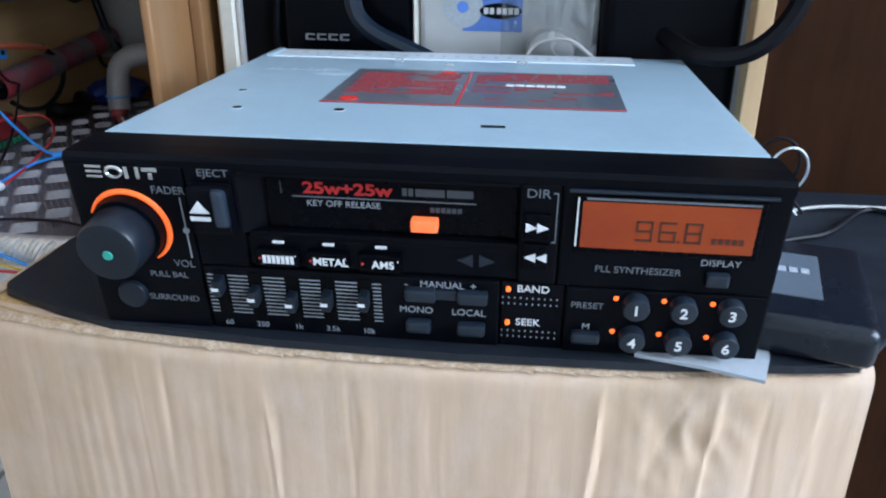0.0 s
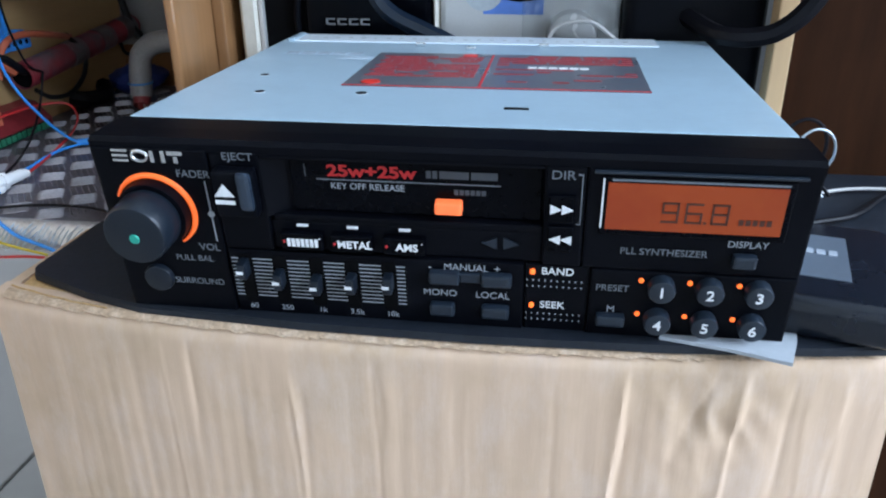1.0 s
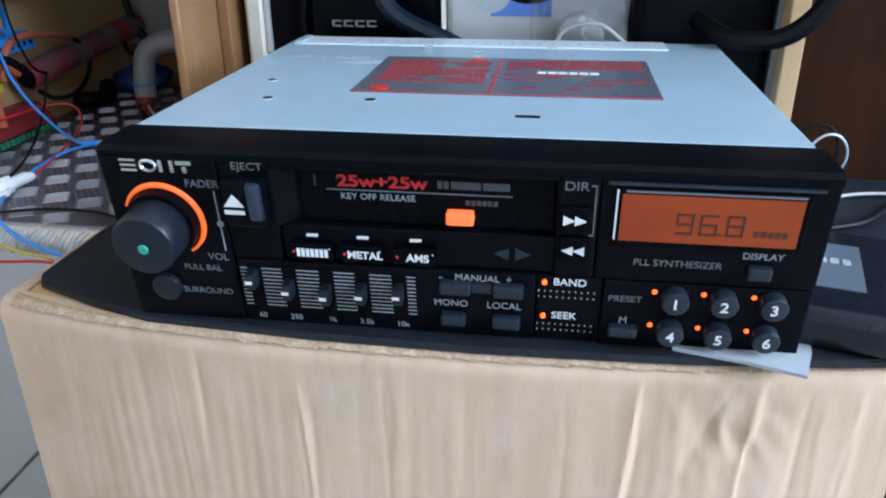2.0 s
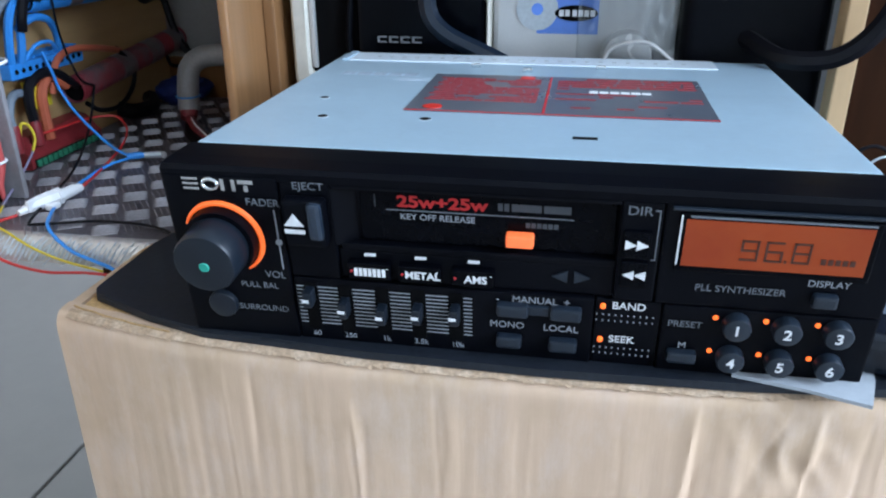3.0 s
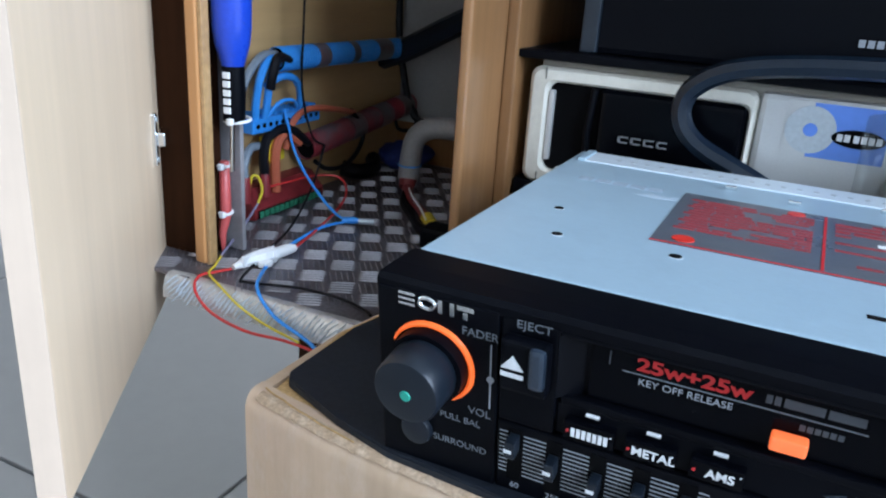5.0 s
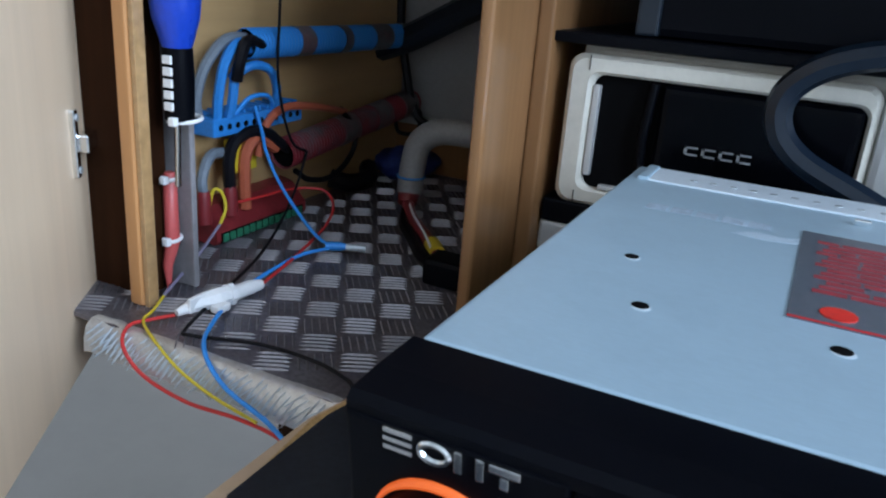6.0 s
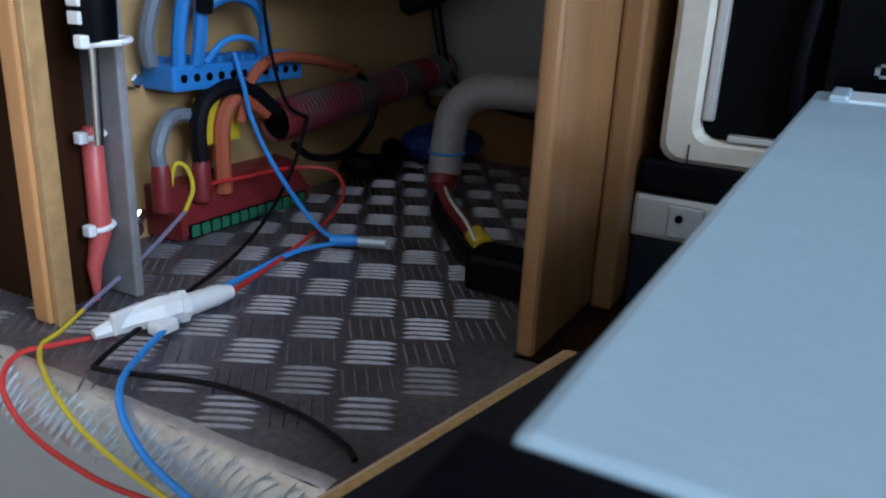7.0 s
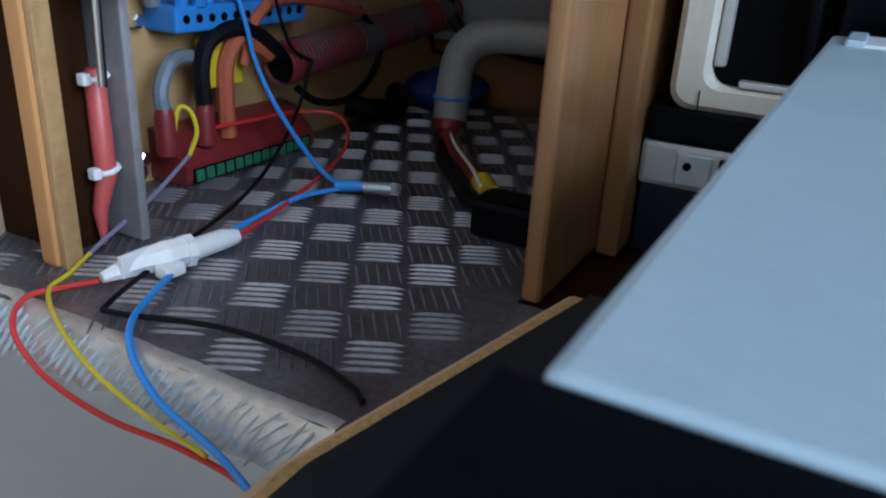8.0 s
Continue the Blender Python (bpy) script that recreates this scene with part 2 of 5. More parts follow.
def part(name, bm, mat, parent=None, label="", smooth=False, kind=""):
    ob = new(name, mesh_of(name, bm, mat, smooth))
    ob.parent = parent
    return tagged(ob, label, kind=kind)

def thing(name, label, category, group="", at=None):
    ob = new(name)
    ob.empty_display_size = 0.01
    if at is not None:
        ob.matrix_world = at
    return tagged(ob, label, category, group)

def solid(name, bm, mat, label, category, group="", kind="", smooth=False):
    return tagged(part(name, bm, mat, None, "", smooth), label, category, group, kind)

def box(x0, x1, y0, y1, z0, z1, bevel=0.0, segments=2, bm=None):
    out = bm or bmesh.new()
    geo = bmesh.ops.create_cube(out, size=1.0)["verts"]
    for v in geo:
        v.co = Vector(((x0 + x1) / 2 + v.co.x * (x1 - x0), (y0 + y1) / 2 + v.co.y * (y1 - y0), (z0 + z1) / 2 + v.co.z * (z1 - z0)))
    if bevel:
        edges = list({e for v in geo for e in v.link_edges})
        bmesh.ops.bevel(out, geom=edges, offset=bevel, segments=segments, affect="EDGES", profile=0.6)
    return out

def ring_sweep(centres, radii, sides=10, caps=True, bm=None, frames=None):
    """A tube through the centres with a radius at each."""
    out = bm or bmesh.new()
    pts = [Vector(c) for c in centres]
    rings, up = [], None
    for i, p in enumerate(pts):
        d = (pts[min(i + 1, len(pts) - 1)] - pts[max(i - 1, 0)]).normalized()
        if up is None:
            up = d.orthogonal().normalized()
        up = (up - d * up.dot(d)).normalized()
        side = d.cross(up)
        r = radii[i] if isinstance(radii, (list, tuple)) else radii
        rings.append([out.verts.new(p + (up * math.cos(a) + side * math.sin(a)) * r) for a in (2 * math.pi * k / sides for k in range(sides))])
    for a, b in zip(rings, rings[1:]):
        for k in range(sides):
            out.faces.new((a[k], a[(k + 1) % sides], b[(k + 1) % sides], b[k]))
    if caps:
        out.faces.new(rings[0][::-1])
        out.faces.new(rings[-1])
    return out

def spline(points, steps=8):
    """A smooth line through the points."""
    p = [Vector(q) for q in points]
    p = [p[0] * 2 - p[1], *p, p[-1] * 2 - p[-2]]
    out = []
    for a, b, c, d in zip(p, p[1:], p[2:], p[3:]):
        for k in range(steps):
            t = k / steps
            out.append(0.5 * (2 * b + (c - a) * t + (2 * a - 5 * b + 4 * c - d) * t * t + (3 * b - a - 3 * c + d) * t ** 3))
    return out + [p[-2]]

def wire(name, points, r, mat, label="", category="cable", parent=None, steps=8, sides=8):
    bm = ring_sweep(spline(points, steps), r, sides)
    return part(name, bm, mat, parent, label, True) if parent else solid(name, bm, mat, label, category, smooth=True)

def disc(cx, cz, y0, y1, r0, r1=None, sides=28, bm=None, edge=0.0):
    """A round piece whose axis runs along y, from y0 (back) to y1 (front)."""
    r1 = r0 if r1 is None else r1
    s = 1 if y1 > y0 else -1
    if edge:
        return ring_sweep([(cx, y0, cz), (cx, y1 - s * edge, cz), (cx, y1 - s * edge * 0.3, cz), (cx, y1, cz)], [r0, r1, r1 - edge * 0.3, r1 - edge], sides, bm=bm)
    return ring_sweep([(cx, y0, cz), (cx, y1, cz)], [r0, r1], sides, bm=bm)

def plate_poly(points, z0, z1, bm=None):
    """A flat slab with a free outline."""
    out = bm or bmesh.new()
    low = [out.verts.new((x, y, z0)) for x, y in points]
    top = [out.verts.new((x, y, z1)) for x, y in points]
    out.faces.new(low[::-1])
    out.faces.new(top)
    for i in range(len(points)):
        j = (i + 1) % len(points)
        out.faces.new((low[i], low[j], top[j], top[i]))
    return out

def lettering(words, size, u, v, y, parent, mat, align="CENTER", wide=1.0, bold=0.0, turn=0.0):
    """Printed words on a face that looks towards -y, as a mesh."""
    cu = bpy.data.curves.new("lettering", "FONT")
    cu.body, cu.size, cu.align_x, cu.align_y, cu.extrude, cu.offset = words, size, align, "CENTER", 0.00004, bold
    tmp = new("lettering", cu)
    bpy.context.view_layer.update()
    me = bpy.data.meshes.new_from_object(tmp.evaluated_get(bpy.context.evaluated_depsgraph_get()))
    bpy.data.objects.remove(tmp)
    me.transform(pose(u, y, v, 90, 0, 0) @ Matrix.Rotation(radians(turn), 4, "Z") @ Matrix.Diagonal((wide, 1, 1, 1)))
    me.materials.clear()
    me.materials.append(mat)
    ob = new("lettering", me)
    ob.parent = parent
    return ob

# ---- room ----
def room():
    x0, x1, y0, y1, z1 = -1.5, 1.9, -1.75, 1.0, 2.1
    part("floor", box(x0, x1, y0, y1, FLOOR_Z - 0.06, FLOOR_Z - 0.004), GROUT, kind="structure")
    tagged(bpy.data.objects["floor"], "light grey square floor tiles with dark joints", "floor")
    part("ceiling", box(x0, x1, y0, y1, z1, z1 + 0.05), CEIL, kind="structure")
    part("wall_north", box(x0, x1, y1, y1 + 0.1, FLOOR_Z, z1), PAINT, kind="structure")
    part("wall_west", box(x0 - 0.1, x0, y0, y1, FLOOR_Z, z1), PAINT, kind="structure")
    part("wall_south", box(x0, x1, y0 - 0.1, y0, FLOOR_Z, z1), PAINT, kind="structure")
    # east wall with the window's opening
    wy0, wy1, wz0, wz1 = -1.30, 0.40, 0.30, 1.60
    bm = box(x1, x1 + 0.15, y0, wy0, FLOOR_Z, z1)
    box(x1, x1 + 0.15, wy1, y1, FLOOR_Z, z1, bm=bm)
    box(x1, x1 + 0.15, wy0, wy1, FLOOR_Z, wz0, bm=bm)
    box(x1, x1 + 0.15, wy0, wy1, wz1, z1, bm=bm)
    part("wall_east", bm, PAINT, kind="structure")

room()

# ---- cardboard box with the black sheet on it ----
def cardboard_box():
    bx = thing("cardboard_box", "worn brown corrugated cardboard box with creased front", "box")
    X0, X1, YB, LB = -0.053, 0.213, 0.122, -0.0375
    def front_y(x):
        u = (x - X0) / (X1 - X0)
        return -0.006 - 0.0125 * (1 - abs(2 * u - 1) ** 2.6)
    # front panel as a bent and creased sheet
    bm = bmesh.new()
    nx, nz = 420, 90
    grid = []
    for j in range(nz + 1):
        z = (FLOOR_Z + 0.001) * (j / nz) ** 1.5
        row = []
        for i in range(nx + 1):
            x = X0 + (X1 - X0) * i / nx
            y = front_y(x)
            depth = min(1.0, -z / 0.03)
            y += 0.0005 * depth * noise.noise(Vector((x * 34, 3.1, z * 5)))
            y += 0.00022 * depth * noise.noise(Vector((x * 150, 7.7, z * 7)))
            for cx, tilt, w, h, z0, z1 in ((-0.030, 0.02, 0.002, 0.0007, -0.34, 0.0), (0.006, -0.02, 0.0016, -0.0012, -0.34, -0.006), (0.016, 0.03, 0.0014, 0.0014, -0.05, -0.004),
                                           (0.046, -0.035, 0.0022, -0.0026, -0.34, -0.012), (0.050, 0.01, 0.0020, 0.0016, -0.16, -0.016), (0.071, 0.0, 0.0015, 0.0011, -0.10, -0.004), (0.098, 0.03, 0.0016, -0.0008, -0.34, -0.01),
                                           (0.121, -0.02, 0.0015, 0.0009, -0.34, -0.01), (0.1405, 0.06, 0.0026, -0.0032, -0.34, -0.004), (0.1440, 0.10, 0.0020, 0.0020, -0.2, -0.020),
                                           (0.168, 0.42, 0.0022, 0.0030, -0.045, -0.004), (0.173, 0.10, 0.0018, -0.0024, -0.07, -0.003), (0.186, 0.05, 0.0016, 0.0014, -0.06, -0.006), (0.199, 0.0, 0.0018, -0.0010, -0.34, -0.005)):
                k = abs(x - cx - tilt * z - 0.0012 * noise.noise(Vector((cx * 90, z * 45, 1.7)))) / (0.65 * w)
                fade = max(0.0, min(1.0, (z1 - z) / 0.008, (z - z0) / 0.02))
                y += 0.30 * h * fade * math.exp(-k)
            y += 0.00006 * depth * (0.6 + noise.noise(Vector((x * 30, z * 12, 6.0)))) * math.sin(x * 1310 + 0.8 * noise.noise(Vector((x * 50, z * 20, 2.0))))
            # folds that break sharply on one side
            for cx, tilt, w, h, z1 in ((0.0075, 0.03, 0.006, 0.0006, -0.004), (0.0455, -0.03, 0.009, 0.0013, -0.010), (0.0735, 0.02, 0.005, -0.0007, -0.003), (0.093, 0.0, 0.006, 0.0005, -0.01),
                                       (0.1425, 0.06, 0.011, 0.0019, -0.003), (0.1745, 0.10, 0.008, 0.0017, -0.004), (0.1885, -0.04, 0.006, -0.0008, -0.004), (0.2005, 0.05, 0.007, 0.0008, -0.004)):
                dx = x - cx - tilt * z - 0.0022 * noise.noise(Vector((cx * 70, z * 55, 4.4)))
                rise = 0.0016
                if -rise < dx < w:
                    y += 0.5 * h * min(1.0, max(0.0, (z1 - z) / 0.016)) * (1 - dx / w if dx > 0 else 1 + dx / rise) * (0.25 + 0.75 * math.exp(z * 16))
            # crumpled patch below the upper edge
            cr = math.exp(-((x - 0.163) / 0.014) ** 2 - ((z + 0.022) / 0.016) ** 2)
            y += 0.0030 * cr * abs(noise.noise(Vector((x * 85 + z * 50, z * 60, 9.0))))
            if z > -0.006:
                y += 0.0045 * (1 - math.sqrt(max(0.0, 1 - (1 + z / 0.006) ** 2)))
            zz = z - (0.0 if j else 0.0008 * abs(noise.noise(Vector((x * 60, 1, 1)))))
            row.append(bm.verts.new((x, y, zz)))
        grid.append(row)
    for j in range(nz):
        for i in range(nx):
            bm.faces.new((grid[j][i], grid[j][i + 1], grid[j + 1][i + 1], grid[j + 1][i]))
    back = [[bm.verts.new((v.co.x, v.co.y + 0.004, v.co.z)) for v in row] for row in (grid[0], grid[-1])]
    for a, b in ((grid[0], back[0]), (grid[-1], back[1])):
        for i in range(nx):
            bm.faces.new((a[i], a[i + 1], b[i + 1], b[i]))
    part("front_panel", bm, CARD, bx, smooth=True)
    # frayed paper along the upper front edge
    fray = bmesh.new()
    rows = []
    for i in range(181):
        x = X0 + 0.004 + (X1 - X0 - 0.008) * i / 180
        y = front_y(x)
        drop = 0.0001 + 0.0012 * abs(noise.noise(Vector((x * 210, 4.0, 0.5)))) + 0.0010 * max(0.0, noise.noise(Vector((x * 620, 1.0, 8.0))))
        rows.append([fray.verts.new(c) for c in ((x, y + 0.0046, 0.0003), (x, y + 0.0030, 0.0002), (x, y + 0.0012 + 0.0003 * noise.noise(Vector((x * 400, 2, 2))), -0.0008), (x, y + 0.0006, -0.0006 - drop), (x, y + 0.0022, -0.0012 - drop * 0.5))])
    for ra, rb in zip(rows, rows[1:]):
        for k in range(4):
            fray.faces.new((ra[k], ra[k + 1], rb[k + 1], rb[k]))
    part("torn_edge", fray, CARD_FRAY, bx, "frayed brown paper edge")
    part("side_panel", plate_poly([(X0, -0.003), (X0 + 0.004, -0.003), (X0 + 0.0045, 0.045), (LB + 0.004, YB), (LB, YB), (X0 + 0.0005, 0.045)], FLOOR_Z + 0.001, -0.0005), CARD, bx)
    part("side_panel", box(X1 - 0.004, X1, -0.003, YB, FLOOR_Z + 0.001, -0.0005, 0.001), CARD, bx)
    part("back_panel", box(LB + 0.004, X1 - 0.004, YB - 0.004, YB, FLOOR_Z + 0.001, -0.0005, 0.001), CARD, bx)
    outline = [(LB + 0.001, YB), (X0 + 0.0015, 0.045)] + [(x, front_y(x) + 0.0042) for x in (X0 + (X1 - X0) * i / 40 for i in range(1, 40))] + [(X1 - 0.001, YB)]
    part("top_flap", plate_poly(outline[::-1], -0.0045, -0.0002), CARD_EDGE, bx, "rubbed ochre top flap")

cardboard_box()

def box_edge_bits():
    rng = random.Random(11)
    pts = [(-0.0490 + i * 0.0042, -0.0008 - 0.0105 * (i / 9) ** 0.8 + rng.uniform(-0.0004, 0.0004), 0.0004) for i in range(10)]
    wire("glue_thread", pts, 0.00025, CARD_EDGE, "thin ochre thread of dried glue along the box edge", "glue", sides=6)
box_edge_bits()

def black_sheet():
    pts = [(-0.0470, 0.0085), (-0.0438, 0.0035), (-0.02, -0.0065), (0.0, -0.0125), (0.05, -0.016), (0.1, -0.0168), (0.15, -0.0150), (0.19, -0.0112), (0.207, -0.0085), (0.262, 0.06), (0.330, 0.10), (0.340, 0.138), (0.200, 0.138), (0.190, 0.119), (-0.0325, 0.119), (-0.0472, 0.045)]
    bm = plate_poly(pts, 0.0004, 0.0028)
    bmesh.ops.bevel(bm, geom=[e for e in bm.edges if abs(e.verts[0].co.z - e.verts[1].co.z) < 1e-6 and e.verts[0].co.z > 0.002], offset=0.0006, segments=2, affect="EDGES")
    solid("black_sheet", bm, MAT, "thin matt black sheet lying on the cardboard box", "sheet")

black_sheet()

# ---- the car radio ----
def car_radio():
    radio = thing("car_radio", "black car cassette radio with lit orange display and steel case", "car radio")
    H = 0.056
    # case: folded steel with rounded edges
    part("case", box(0.0, 0.178, 0.0, 0.145, 0.0055, H, 0.0008), STEEL, radio, "bare zinc-plated steel case")
    # raised lip with punched holes along the back
    lip = box(0.006, 0.157, 0.1275, 0.1445, H - 0.001, H + 0.0005, 0.0003)
    lip_ob = part("rear_strip", lip, PALESTEEL, radio, "whitish perforated strip")
    for i in range(24):
        part("slot", disc_up(0.018 + i * 0.0055, 0.1345, H + 0.0006, 0.0010, 0.0001), STEEL_DULL, lip_ob)
    part("rear_lug", box(0.0030, 0.0062, 0.1275, 0.1445, H - 0.0005, H + 0.0011, 0.0005), STEEL, radio)
    for x, y, rx in ((0.0258, 0.0331, 0.0016), (0.0183, 0.0580, 0.0015), (0.0580, 0.0345, 0.0018)):
        # glint on each hole's lower lip, painted as a paler crescent
        part("lip_glint", disc_up(x + 0.0003, y - 0.0006, H, rx * 1.08, 0.00006), PALESTEEL, radio, "pale crescent for the glint on the lower lip")
        part("hole", disc_up(x, y, H, rx, 0.00012), DARK, radio)
    part("slot_hole", box(0.1030, 0.1100, 0.0188, 0.0214, H - 0.0005, H + 0.00012, 0.0001), DARK, radio)
    for x, y in ((0.062, 0.1193), (0.1115, 0.1215), (0.0833, 0.112)):
        part("tab", box(x - 0.002, x + 0.002, y - 0.0006, y + 0.0006, H, H + 0.0016, 0.0004), CHROME, radio, "bright bent steel tab")
    # printed label on the top
    lab = part("top_label", box(0.0490, 0.1462, 0.0440, 0.1035, H - 0.0004, H + 0.00025), LABEL, radio, "grey film label with red print")
    zt = H + 0.0003
    rng = random.Random(4)
    def bar(x0, x1, y0, y1, mat, up=0.0):
        part("print", box(x0, x1, y0, y1, zt - 0.0001, zt + 0.00012 + up), mat, lab)
    for row in range(13):
        y = 0.0600 + row * 0.0029
        x = 0.0525 + (row % 3) * 0.0012
        while x < 0.089:
            w = rng.uniform(0.004, 0.013)
            if rng.random() < 0.85:
                bar(x, min(x + w, 0.090), y, y + 0.0017, LABELRED)
            x += w + 0.0007
    for row in range(13):
        y = 0.0500 + row * 0.0040
        x = 0.096
        while x < 0.143:
            w = rng.uniform(0.004, 0.014)
            if rng.random() < (0.22 if row < 9 else 0.9) and not (0.0745 < y < 0.0805):
                bar(x, min(x + w, 0.144), y, y + (0.0016 if row < 9 else 0.0024), LABELRED)
            x += w + 0.0010
    bar(0.0928, 0.0936, 0.046, 0.102, RED)
    bar(0.049, 0.1462, 0.0442, 0.0449, RED)
    part("print", disc_up(0.0573, 0.0500, zt, 0.0032, 0.0002), LABELDOT, lab)
    part("print", disc_up(0.0845, 0.0995, zt, 0.0028, 0.0002), LABELDOT, lab)
    for i in range(6):
        bar(0.1072 + i * 0.0036, 0.1072 + i * 0.0036 + 0.0030, 0.0770, 0.0800, WHITE)
    # ink stamp near the back corner
    for i in range(5):
        part("stamp", box(0.012 + i * 0.0062, 0.017 + i * 0.0062, 0.098, 0.1035, H - 0.0003, H + 0.00006), STAMP, radio)

    for x, y, w, d in ((0.034, 0.0905, 0.016, 0.004), (0.046, 0.0945, 0.020, 0.003), (0.030, 0.0985, 0.009, 0.002)):
        part("smear", plate_poly([(x, y), (x + w * 0.4, y - d * 0.35), (x + w, y + d * 0.2), (x + w * 0.85, y + d * 0.8), (x + w * 0.3, y + d)], H - 0.0003, H + 0.00005), SMEAR, radio, "whitish smear")
    # nose: everything in front of the case, leaning a little forwards at the top
    nose = part("faceplate", box(-0.0015, 0.1795, 0.0038, 0.0125, 0.0022, 0.0545, 0.0008), BLACK, radio, "black plastic faceplate")
    nose.matrix_basis = pose(0, -0.0105, 0, 8.36, 0, 0)
    N = nose
    def proud(u, v, p):
        return u + p * (0.117 - u) / 0.185, v + p * (0.11 - v) / 0.185
    def panel(name, x0, x1, z0, z1, mat=BLACK, y=0.0, deep=0.0045, bevel=0.0006, label=""):
        return part(name, box(x0, x1, y, y + deep, z0, z1, bevel), mat, N, label)
    # hood that slopes from the case down to the face
    hood = bmesh.new()
    prof = [(0.0186, 0.0536), (0.0085, 0.0550), (0.0014, 0.0556), (0.0, 0.0546), (0.0, 0.0525), (0.0186, 0.0505)]
    for x in (-0.0015, 0.1795):
        for y, z in prof:
            hood.verts.new((x, y, z))
    hood.verts.ensure_lookup_table()
    n = len(prof)
    for i in range(n):
        j = (i + 1) % n
        hood.faces.new([hood.verts[k] for k in (i, j, n + j, n + i)])
    hood.faces.new([hood.verts[k] for k in range(n)])
    hood.faces.new([hood.verts[k] for k in range(2 * n - 1, n - 1, -1)])
    part("hood", hood, BLACK, N)
    panel("panel", -0.0015, 0.0300, 0.0022, 0.0532, y=-0.0004, deep=0.0049)
    panel("panel", 0.0304, 0.0440, 0.0240, 0.0524)
    panel("panel", 0.0304, 0.1115, 0.0022, 0.0236)
    panel("panel", 0.0440, 0.1160, 0.0240, 0.0330, y=0.0012, deep=0.003)
    panel("panel", 0.0440, 0.1160, 0.0512, 0.0524)
    panel("panel", 0.1160, 0.1258, 0.0240, 0.0524)
    panel("panel", 0.1119, 0.1284, 0.0022, 0.0236, y=0.0006, deep=0.004)
    panel("panel", 0.1262, 0.1795, 0.0240, 0.0532)
    panel("panel", 0.1288, 0.1795, 0.0022, 0.0236)
    part("bezel_lip", box(0.1275, 0.1760, -0.0009, 0.0006, 0.0512, 0.0520, 0.0003), BUTTON, N)
    # volume knob with its lit ring
    kx, kz = 0.0130, 0.0348
    arc = [(kx + 0.0107 * math.cos(a), -0.0006, kz + 0.0107 * math.sin(a)) for a in (math.radians(158 - i * 5.4) for i in range(41))]
    part("lit_ring", ring_sweep(arc, [0.0003 + 0.0005 * min(1.0, min(i, 40 - i) / 8) for i in range(41)], 8), RING, N, "glowing orange ring", True)
    knob = part("volume_knob", disc(kx, kz, 0.0, -0.0040, 0.0098, 0.0096), BLACK, N, "dark grey round volume knob", True)
    part("knob_skirt", ring_sweep([(kx, -0.004, kz), (kx, -0.0050, kz), (kx, -0.0128, kz), (kx, -0.0137, kz), (kx, -0.0140, kz)], [0.0082, 0.0086, 0.0084, 0.0080, 0.0070], 40), KNOB, knob, smooth=True)
    part("knob_dot", disc(kx + 0.0002, kz - 0.0006, -0.0139, -0.0143, 0.0014, edge=0.0003), GREEN, knob, "turquoise dot")
    part("surround_button", disc(0.0090, 0.0134, 0.0, -0.0022, 0.0042, edge=0.0006), KNOB, N, smooth=True)
    # scale beside the knob
    part("scale_line", box(0.0282, 0.0285, -0.0006, 0.0002, 0.0262, 0.0444), GREYPRINT, N)
    part("scale_line", disc(0.02835, 0.0346, 0.0002, -0.0006, 0.0009), GREYPRINT, N)
    # maker's mark as plain chrome shapes
    def mark(bm):
        part("badge", bm, CHROME, N, "chrome badge shape")
    for z in (0.0494, 0.0508, 0.0522):
        mark(box(0.0046, 0.0090, -0.0009, 0.0005, z, z + 0.0007, 0.0001))
    mark(ring_sweep([(0.0121 + 0.0021 * math.cos(a), -0.0006, 0.0511 + 0.0014 * math.sin(a)) for a in (2 * math.pi * k / 24 for k in range(25))], 0.0005, 6))
    for x in (0.0150, 0.0180):
        mark(box(x, x + 0.0011, -0.0009, 0.0005, 0.0494, 0.0528, 0.0001))
    mark(box(0.0213, 0.0225, -0.0009, 0.0005, 0.0494, 0.0513, 0.0001))
    mark(box(0.0198, 0.0240, -0.0009, 0.0005, 0.0516, 0.0528, 0.0001))
    lettering("FADER", 0.0031, 0.0255, 0.0463, -0.0005, N, MIDPRINT)
    lettering("VOL", 0.0031, 0.0258, 0.0240, -0.0005, N, MIDPRINT)
    lettering("PULL BAL", 0.0026, 0.0206, 0.0202, -0.0005, N, MIDPRINT)
    lettering("SURROUND", 0.0027, 0.0206, 0.0124, -0.0005, N, MIDPRINT)
    lettering("EJECT", 0.0030, 0.0382, 0.0516, -0.0001, N, MIDPRINT, wide=1.1)
    # eject key
    key = part("eject_key", box(0.0318, 0.0428, -0.0040, 0.0005, 0.0358, 0.0490, 0.0010), BLACK, N, "raised eject key")
    part("key_ridge", box(0.0388, 0.0426, -0.0052, -0.0035, 0.0385, 0.0492, 0.0012), RIDGE, key)
    tri = bmesh.new()
    for y in (-0.0043, -0.0038):
        for x, z in ((0.0322, 0.0422), (0.0376, 0.0422), (0.0349, 0.0457)):
            tri.verts.new((x, y, z))
    tri.verts.ensure_lookup_table()
    for f in ((0, 1, 2), (5, 4, 3), (0, 3, 4, 1), (1, 4, 5, 2), (2, 5, 3, 0)):
        tri.faces.new([tri.verts[i] for i in f])
    part("eject_symbol", tri, WHITE, key)
    part("eject_symbol", box(0.0322, 0.0376, -0.0043, -0.0038, 0.0400, 0.0411), WHITE, key)
    # cassette flap set back between its cheeks
    flap = part("cassette_flap", box(0.0505, 0.1155, 0.0028, 0.0046, 0.0352, 0.0510, 0.0005), GLOSS, N, "glossy black cassette flap")
